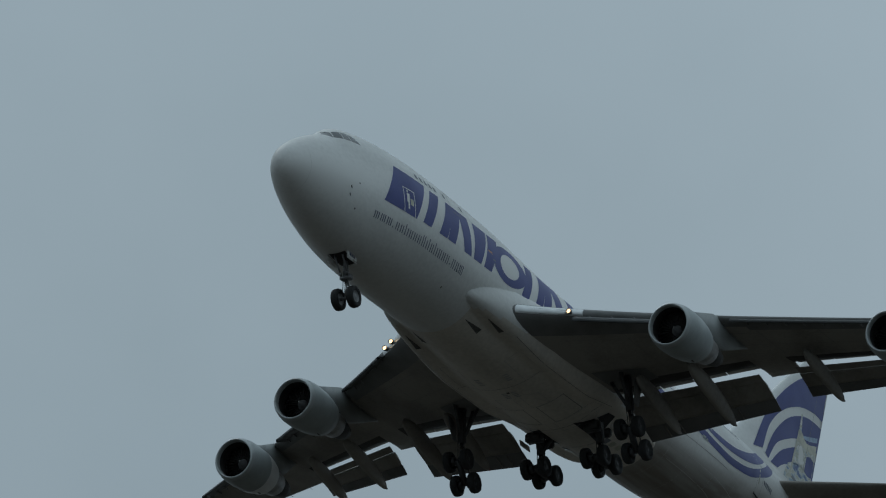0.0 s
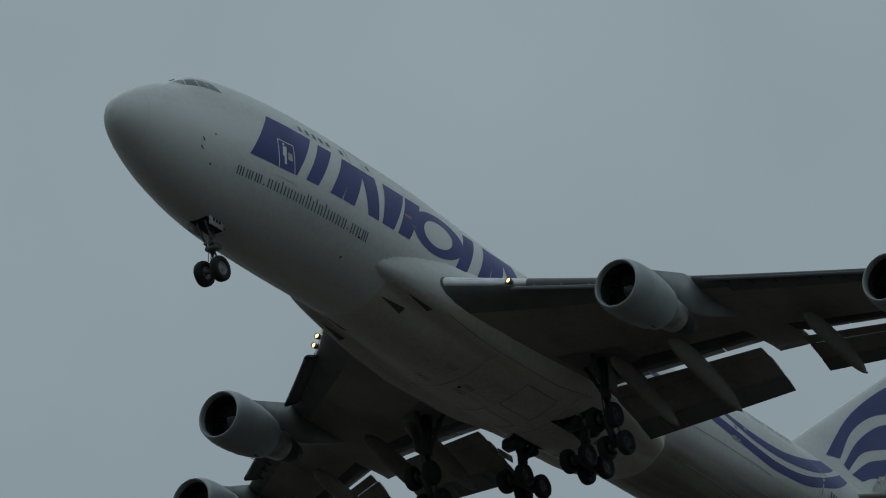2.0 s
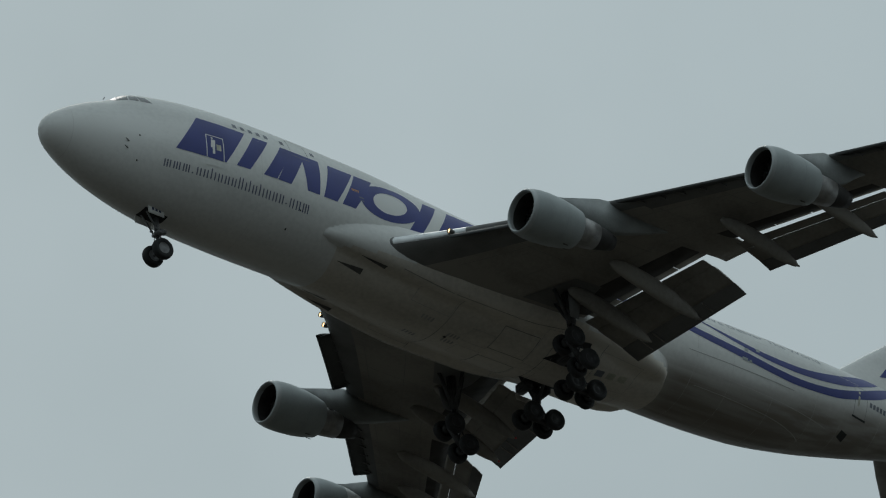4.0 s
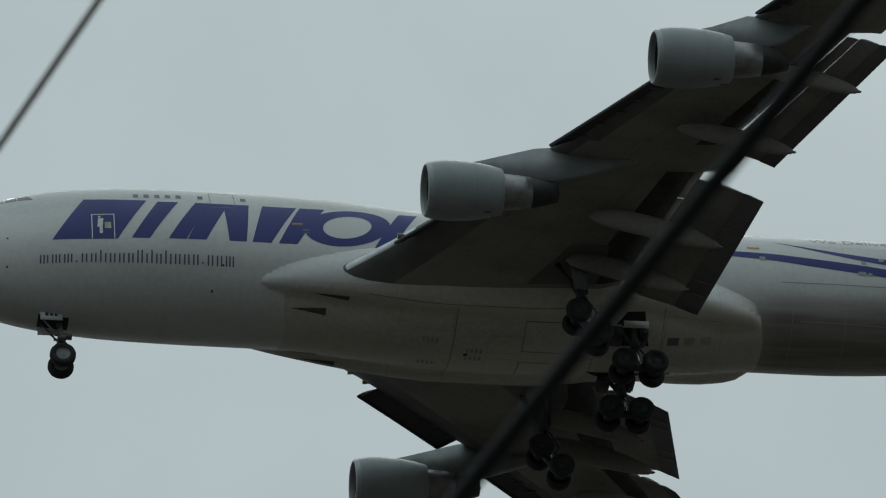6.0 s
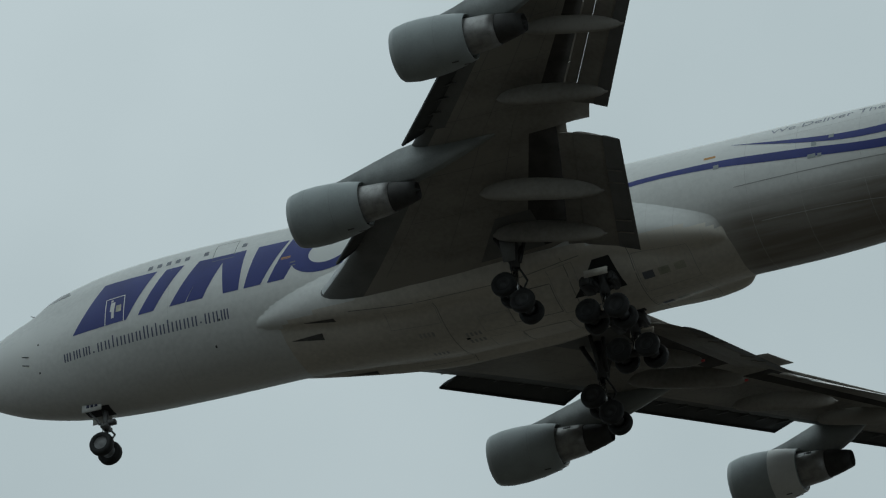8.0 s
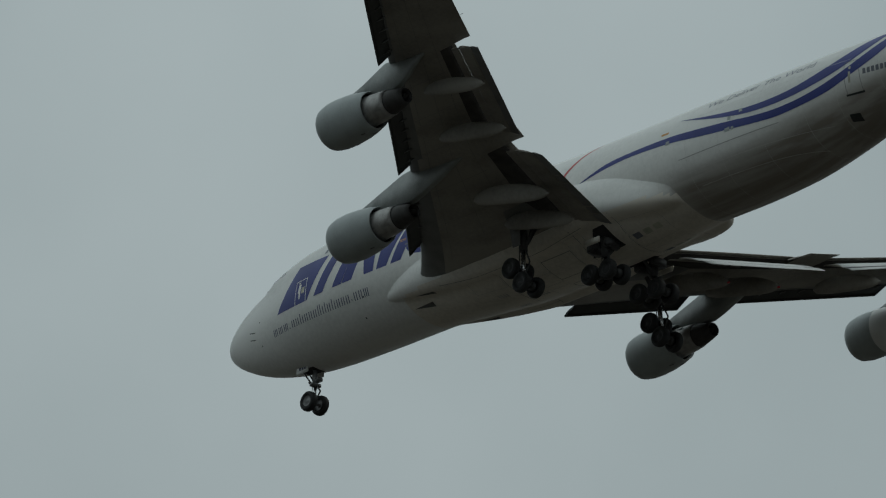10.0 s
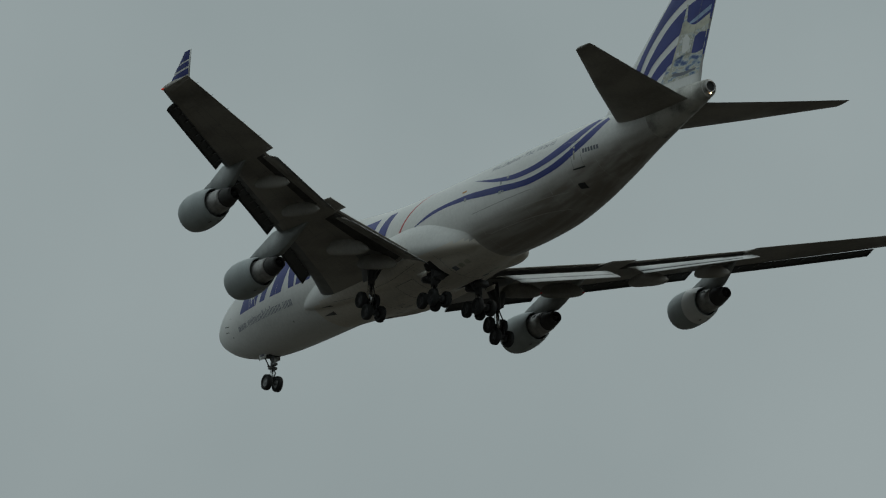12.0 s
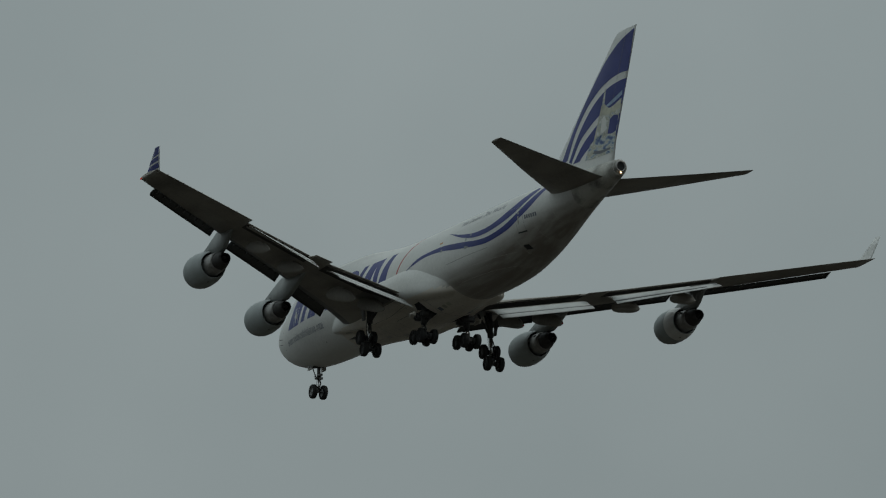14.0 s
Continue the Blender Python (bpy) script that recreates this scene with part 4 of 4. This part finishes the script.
def build_livery():
    f = fuselage
    decal([((7.03, .26), (10.1, .24), (11.57, 2.87), (8.6, 2.98))], "blue_panel", BLUE, f, "slanted blue livery panel", nx=14, ny=10)
    # title: slanted plain bars, foot front, foot rear, head rear, head front
    for a, b, c, d in ((10.76, 11.62, 13.08, 12.1), (12.5, 13.36, 14.6, 13.9), (13.42, 14.3, 15.5, 14.5), (15.4, 16.22, 16.45, 15.2),
                       (16.5, 17.4, 18.75, 17.1), (17.75, 18.65, 20.1, 18.9), 
                       (22.35, 23.2, 24.6, 23.7), (24.0, 24.85, 26.1, 25.4), (24.95, 25.8, 27.0, 26.0), (26.8, 27.65, 27.9, 26.7),
                       (27.9, 29.6, 30.2, 29.2)):
        decal([((a, .3), (b, .3), (c, 2.8), (d, 2.8))], "title_bar", BLUE, f, "slanted blue title bar", nx=3, ny=10)
    ring = []
    for k in range(33):
        a = k * math.tau / 32
        ring.append([(21.1 + q * 2.05 * math.cos(a) + .45 * p * math.sin(a), 1.55 + 1.27 * p * math.sin(a)) for q, p in ((.56, .62), (1, 1))])
    decal([(i[0], j[0], j[1], i[1]) for i, j in zip(ring, ring[1:])], "title_ring", BLUE, f, "slanted blue oval ring of the title", nx=1, ny=3)
    # small line of ink below the title
    x = 6.45
    for k in range(24):
        if k in (3, 20):
            decal([((x, -.92), (x + .08, -.92), (x + .08, -.84), (x, -.84))], "ink_dot", URL_INK, f, nx=1, ny=1)
            x += .27
            continue
        w = .40 if k < 3 or k == 23 else (.07 if k in (6, 7, 12, 13, 15, 16) else .27)
        h = .56 if k in (6, 11, 13, 15) else .40
        stems = {.40: (0, .5, 1), .27: (0, 1)}.get(w, (0,))
        for u in stems:
            p = x + u * (w - .075)
            decal([((p, -.92 - .004 * k), (p + .075, -.92 - .004 * k), (p + .075, -.92 + h), (p, -.92 + h))], "ink_bar", URL_INK, f, "thin grey-blue ink bar below the title", nx=1, ny=3)
        x += w + .16
    # doors and windows of the nose
    door = decal(outline(8.88, 9.98, -.2, 1.8, .05), "crew_door", WHITE, f, "outlined crew door", lift=.02)
    for q, m in ((((9.15, .95), (9.4, .95), (9.45, 1.5), (9.2, 1.5)), WHITE), (((9.25, .55), (9.4, .55), (9.4, 1.0), (9.25, 1.0)), WHITE),
                 (((9.5, .85), (9.8, .85), (9.8, 1.25), (9.5, 1.25)), CREAM), (((9.2, 1.55), (9.32, 1.55), (9.32, 1.66), (9.2, 1.66)), WHITE)):
        decal([q], "door_mark", m, door, lift=.024, nx=2, ny=2)
    decal(outline(14.6, 15.8, 2.5, 3.9, .03), "upper_deck_door", SEAM, f, "upper deck door outline")
    for x in (11.08, 11.59, 12.1, 12.61, 13.12, 14.16, 16.22):
        decal([((x - .13, 3.14), (x + .13, 3.14), (x + .12, 3.46), (x - .12, 3.46))], "window", GREY_INK, f, "small grey upper deck window", nx=2, ny=3)
    for q in (((5.58, 3.42), (6.28, 3.45), (6.05, 3.92), (5.6, 3.95)), ((4.95, 3.36), (5.52, 3.41), (5.54, 3.95), (5.12, 3.90)),
              ((4.30, 3.26), (4.88, 3.34), (5.04, 3.88), (4.58, 3.76))):
        for sd in (-1, 1):
            decal([q], "cockpit_window", GLASS, f, "dark cockpit window", side=sd, nx=3, ny=3)
    for sd in (-1, 1):
        decal([((3.84, f_top(3.84) + Z0 - .02), (4.24, 3.22), (4.50, 3.68), (4.42, f_top(4.42) + Z0 - .03))], "windshield", GLASS, f, "dark cockpit windshield pane", side=sd, nx=6, ny=5)
        part("wiper", rod((3.86, sd * .35, f_top(3.86) + Z0 + .02), (3.7, sd * .75, f_top(3.7) + Z0 - .02), .02, 6), BLACK, f)
    ring_seam(1.32, .014, f, material=FAINT)
    for x in (12.4, 42.6, 45.2, 48.4, 51.6, 53.9, 56.9, 59.6, 62.4):
        ring_seam(x, .014, f, material=FAINT)
    for x0, x1, z in ((42, 53, -1.25), (42, 55, 1.95), (43, 52, -2.0)):
        decal(band([(x0, z), ((x0 + x1) / 2, z), (x1, z)], [(x0, z + .015), ((x0 + x1) / 2, z + .015), (x1, z + .015)]), "panel_seam", FAINT, f, nx=3, ny=1)
    for x, z in ((4.94, .5), (4.94, -.95), (14.61, -1.95), (15.1, -.95)):
        decal([((x - .045, z - .045), (x + .045, z - .045), (x + .045, z + .045), (x - .045, z + .045))], "vent", BLACK, f, "small dark vent", nx=1, ny=1)
    for z in (-.41, .02):
        y = body_half(4.3, z)
        part("pitot_probe", rod((4.35, -y, z), (4.05, -y - .14, z), .025, 8), BLACK, f, "short dark pitot probe")
    # middle body marks
    decal([((18.45, 1.5), (18.95, 1.5), (18.95, 1.64), (18.45, 1.64))], "placard", AMBER, f, nx=1, ny=1)
    decal([((18.95, .98), (19.25, .98), (19.25, 1.24), (18.95, 1.24))], "service_hatch", GREY_INK, f, nx=1, ny=1)
    red = [(31.75, .6), (32.1, 1.15), (32.5, 1.7), (33.0, 2.28), (33.6, 2.85), (34.3, 3.3)]
    decal(band(red, [(x + .27, z) for x, z in red][::1]), "red_line", RED, f, "thin curved red line", nx=3, ny=2)
    # blue sweeps
    low_u = [(33.8, .5), (36.0, 1.11), (38.25, 1.26), (41.3, 1.22), (43.6, 1.0), (46.2, .70), (48.2, .46), (50.2, .42), (52.6, .75), (54.75, 1.45), (56.55, 2.3), (58.0, 3.1)]
    low_l = [(33.8, .48), (36.07, .83), (38.3, .96), (41.3, .80), (43.6, .50), (46.2, .20), (48.4, .0), (50.2, -.02), (53.1, .36), (55.1, 1.02), (56.9, 1.75), (58.5, 2.8)]
    decal(band(low_l, low_u), "blue_sweep", BLUE, f, "lower blue sweep towards the tail", nx=4, ny=4)
    up_u = [(41.8, 2.2), (44.7, 1.58), (47.5, 1.18), (49.9, 1.18), (51.9, 1.52), (53.9, 2.15), (55.6, 2.9), (56.6, 3.3)]
    up_l = [(41.8, 2.19), (44.8, 1.32), (47.5, .80), (49.9, .74), (52.2, 1.02), (54.3, 1.55), (56.2, 2.4), (57.3, 3.1)]
    decal(band(up_l, up_u), "blue_sweep", BLUE, f, "upper blue sweep towards the tail", nx=4, ny=4)
    lettering("We Deliver The World", 43.7, 2.38, 8.5, .62, f)
    decal(band([(42.0, -.45), (45, -.44), (49.8, -.43)], [(42.0, -.41), (45, -.40), (49.8, -.39)]), "panel_seam", MID_SEAM, f, nx=6, ny=1)
    for q in (((46.0, .78), (46.25, .78), (46.25, 1.02), (46.0, 1.02)), ((45.8, .12), (46.2, .12), (46.2, .34), (45.8, .34)),
              ((46.3, .12), (46.5, .12), (46.5, .30), (46.3, .30)), ((46.88, 1.05), (47.14, 1.05), (47.14, 1.25), (46.88, 1.25)),
              ((41.02, .74), (41.3, .74), (41.3, .98), (41.02, .98))):
        decal([q], "service_hatch", NACELLE, f, "small grey service hatch", lift=.02, nx=1, ny=1)
    decal([((40.5, 1.5), (41.1, 1.5), (41.1, 1.64), (40.5, 1.64))], "placard", AMBER, f, nx=1, ny=1)
    rear = decal(outline(54.62, 55.66, -.05, 1.82, .03), "rear_door", SEAM, f, "outlined rear door")
    decal([((54.55, -.12), (55.72, -.1), (55.72, .0), (54.55, -.02))], "door_sill", BLACK, rear, lift=.02, nx=2, ny=1)
    decal([((54.85, .55), (55.0, .55), (55.1, 1.5), (54.95, 1.5))], "door_mark", CREAM, rear, lift=.02, nx=1, ny=2)
    for k in range(6):
        decal([((55.86 + .29 * k, .84), (56.06 + .29 * k, .84), (56.08 + .29 * k, 1.14), (55.88 + .29 * k, 1.14))], "registration_bar", GREY_INK, f, "dark registration bar", nx=1, ny=2)
    decal([((54.1, -1.2), (54.7, -1.2), (54.8, -.9), (54.2, -.9))], "outflow_valve", BLACK, f, "dark outflow valve", nx=2, ny=2)
    # belly: scoops, panel seams and vents
    for s in (-1, 1):
        for x, y in ((21.1, 2.62), (20.1, 1.72)):
            belly_decal([((x - 1.65, s * (y - .01)), (x, s * (y - .17)), (x, s * (y + .17)), (x - 1.65, s * (y + .01)))], "air_scoop", SCOOP, f, "dark tapered air scoop", .02)
        for x0, x1, y0, y1 in ((29.65, 32.1, .42, 2.14),):
            w = .035
            belly_decal([((x0, s * y0), (x1, s * y0), (x1, s * (y0 + w)), (x0, s * (y0 + w))), ((x0, s * y1), (x1, s * y1), (x1, s * (y1 + w)), (x0, s * (y1 + w))),
                         ((x0, s * y0), (x0 + w, s * y0), (x0 + w, s * y1), (x0, s * y1)), ((x1, s * y0), (x1 + w, s * y0), (x1 + w, s * y1), (x1, s * y1))], "hatch_seam", SEAM, f, "", .012)
        for x, y in ((24.8, .9), (27.0, .3)):
            for k in range(4):
                belly_decal([((x + .22 * k, s * y - .16), (x + .22 * k + .12, s * y - .16), (x + .22 * k + .12, s * y + .16), (x + .22 * k, s * y + .16))], "louvre", MID_SEAM, f, "", .014, 1)
        for x in (36.6, 37.4, 38.2):
            belly_decal([((x, s * 1.1), (x + .55, s * 1.1), (x + .55, s * 1.5), (x, s * 1.5))], "access_panel", CREAM if x > 37 else GREY_INK, f, "small belly access panel", .014, 2)
        belly_decal([((22.0, s * 3.1), (34.0, s * 3.1), (34.0, s * 3.13), (22.0, s * 3.13))], "panel_seam", SEAM, f, "", .014, 12)
    for s in (-1, 1):
        for x0, x1, y0, y1 in ((28.0, 29.6, .25, 1.35), (32.2, 33.5, .25, 2.9), (36.4, 39.2, .3, 2.4), (23.6, 26.2, 1.5, 2.6)):
            w = .022
            belly_decal([((x0, s * y0), (x1, s * y0), (x1, s * (y0 + w)), (x0, s * (y0 + w))), ((x0, s * y1), (x1, s * y1), (x1, s * (y1 + w)), (x0, s * (y1 + w))),
                         ((x0, s * y0), (x0 + w, s * y0), (x0 + w, s * y1), (x0, s * y1)), ((x1, s * y0), (x1 + w, s * y0), (x1 + w, s * y1), (x1, s * y1))], "hatch_seam", MID_SEAM, f, "", .012, 6)
    for x in (26.3, 33.1, 36.3):
        belly_decal([((x, -3.3), (x + .03, -3.3), (x + .03, 3.3), (x, 3.3))], "panel_seam", SEAM, f, "", .012, 14)
    belly_decal([((26.9, -.08), (27.1, -.08), (27.1, .08), (26.9, .08))], "drain_mast", BLACK, f, "", .02, 1)
    # fin
    top = [(58.75, 4.75), (61.0, 7.6), (63.6, 9.95), (66.1, 11.75), (68.4, 12.9), (70.55, 13.55)]
    b1 = [(60.0, 5.0), (61.3, 7.0), (63.3, 8.68), (65.7, 9.85), (68.0, 10.35), (69.5, 10.35)]
    b2 = [(60.3, 4.8), (61.8, 6.7), (63.9, 8.4), (66.2, 9.45), (68.1, 9.77), (69.3, 9.8)]
    c1 = [(60.7, 4.6), (62.0, 6.05), (63.6, 6.95), (65.2, 7.6), (66.8, 7.9), (68.55, 7.9)]
    c2 = [(61.0, 4.5), (62.5, 5.75), (63.8, 6.45), (65.1, 7.0), (66.5, 7.2), (68.3, 7.2)]
    d1 = [(62.0, 4.5), (63.0, 5.1), (64.2, 5.5), (65.2, 5.6), (66.5, 5.6), (67.7, 5.5)]
    def spread(row):
        """Bands run from close behind the leading edge to the trailing edge."""
        out = []
        for x, z in row:
            le, te = fin_ends(z)
            u = (x - le) / (te - le)
            out.append((x - .5 * max(0.0, 1 - 1.6 * u) + .22 * u ** 3, z))
        return out

    for lo, hi in ((b1, top), (c1, b2), (d1, c2)):
        decal(band(spread(lo), spread(hi)), "blue_band", BLUE, fin, "curved blue band on the fin", skin=fin_half, nx=5, ny=5, lift=.01)
    # faded picture print: a mottled foot, a spire and wind-blown slivers
    for lo, hi, m in (
            ([(62.9, 4.4), (64.6, 4.3), (66.0, 4.3), (67.3, 4.3)], [(63.7, 5.5), (64.9, 5.9), (66.4, 6.1), (67.85, 6.0)], PRINT),
            ([(64.5, 5.7), (65.2, 5.8), (66.1, 5.9), (67.9, 6.0)], [(65.1, 7.5), (65.6, 7.75), (66.6, 7.5), (68.5, 7.7)], PRINT),
            ([(65.3, 7.5), (65.8, 7.5), (66.6, 7.4), (68.5, 7.6)], [(65.5, 8.3), (65.95, 8.4), (66.9, 7.9), (68.7, 8.35)], CREAM),
            ([(65.5, 8.1), (65.75, 8.1), (66.0, 8.1)], [(66.05, 9.55), (66.12, 9.6), (66.2, 9.5)], PRINT),
            ([(66.3, 8.05), (67.2, 8.15), (68.75, 8.6)], [(66.35, 8.2), (67.2, 8.45), (68.85, 8.95)], PALE_BLUE),
            ([(63.9, 4.9), (64.0, 4.9), (64.12, 4.9)], [(65.5, 8.2), (65.6, 8.2), (65.7, 8.2)], CREAM),
            ([(66.5, 5.9), (67.1, 5.8), (67.8, 5.9)], [(66.9, 7.0), (67.5, 7.2), (68.2, 7.1)], BLUE),
            ([(65.4, 6.2), (65.8, 6.1), (66.2, 6.3)], [(65.6, 7.2), (66.0, 7.4), (66.35, 7.0)], WHITE),
            ([(64.2, 4.7), (65.4, 4.5), (66.9, 4.6)], [(64.4, 4.9), (65.5, 4.75), (67.0, 4.75)], GREY_INK)):
        decal(band(lo, hi), "fin_print", m, fin, "pale mottled picture print on the fin", skin=fin_half, nx=2, ny=5, lift=.016 if m is PRINT else .021)
    decal(band([(65.6, 4.4), (67.6, 9.0), (69.4, 13.5)], [(65.63, 4.4), (67.63, 9.0), (69.43, 13.5)]), "rudder_seam", SEAM, fin, skin=fin_half, nx=2, ny=8, lift=.024)


build_livery()


def motions():
    walk(aircraft, [(t, Matrix.Translation(sway(t)) @ pose(x, y, z, *PLANE_TURN)) for t, x, y, z in PLANE_ROWS])


motions()
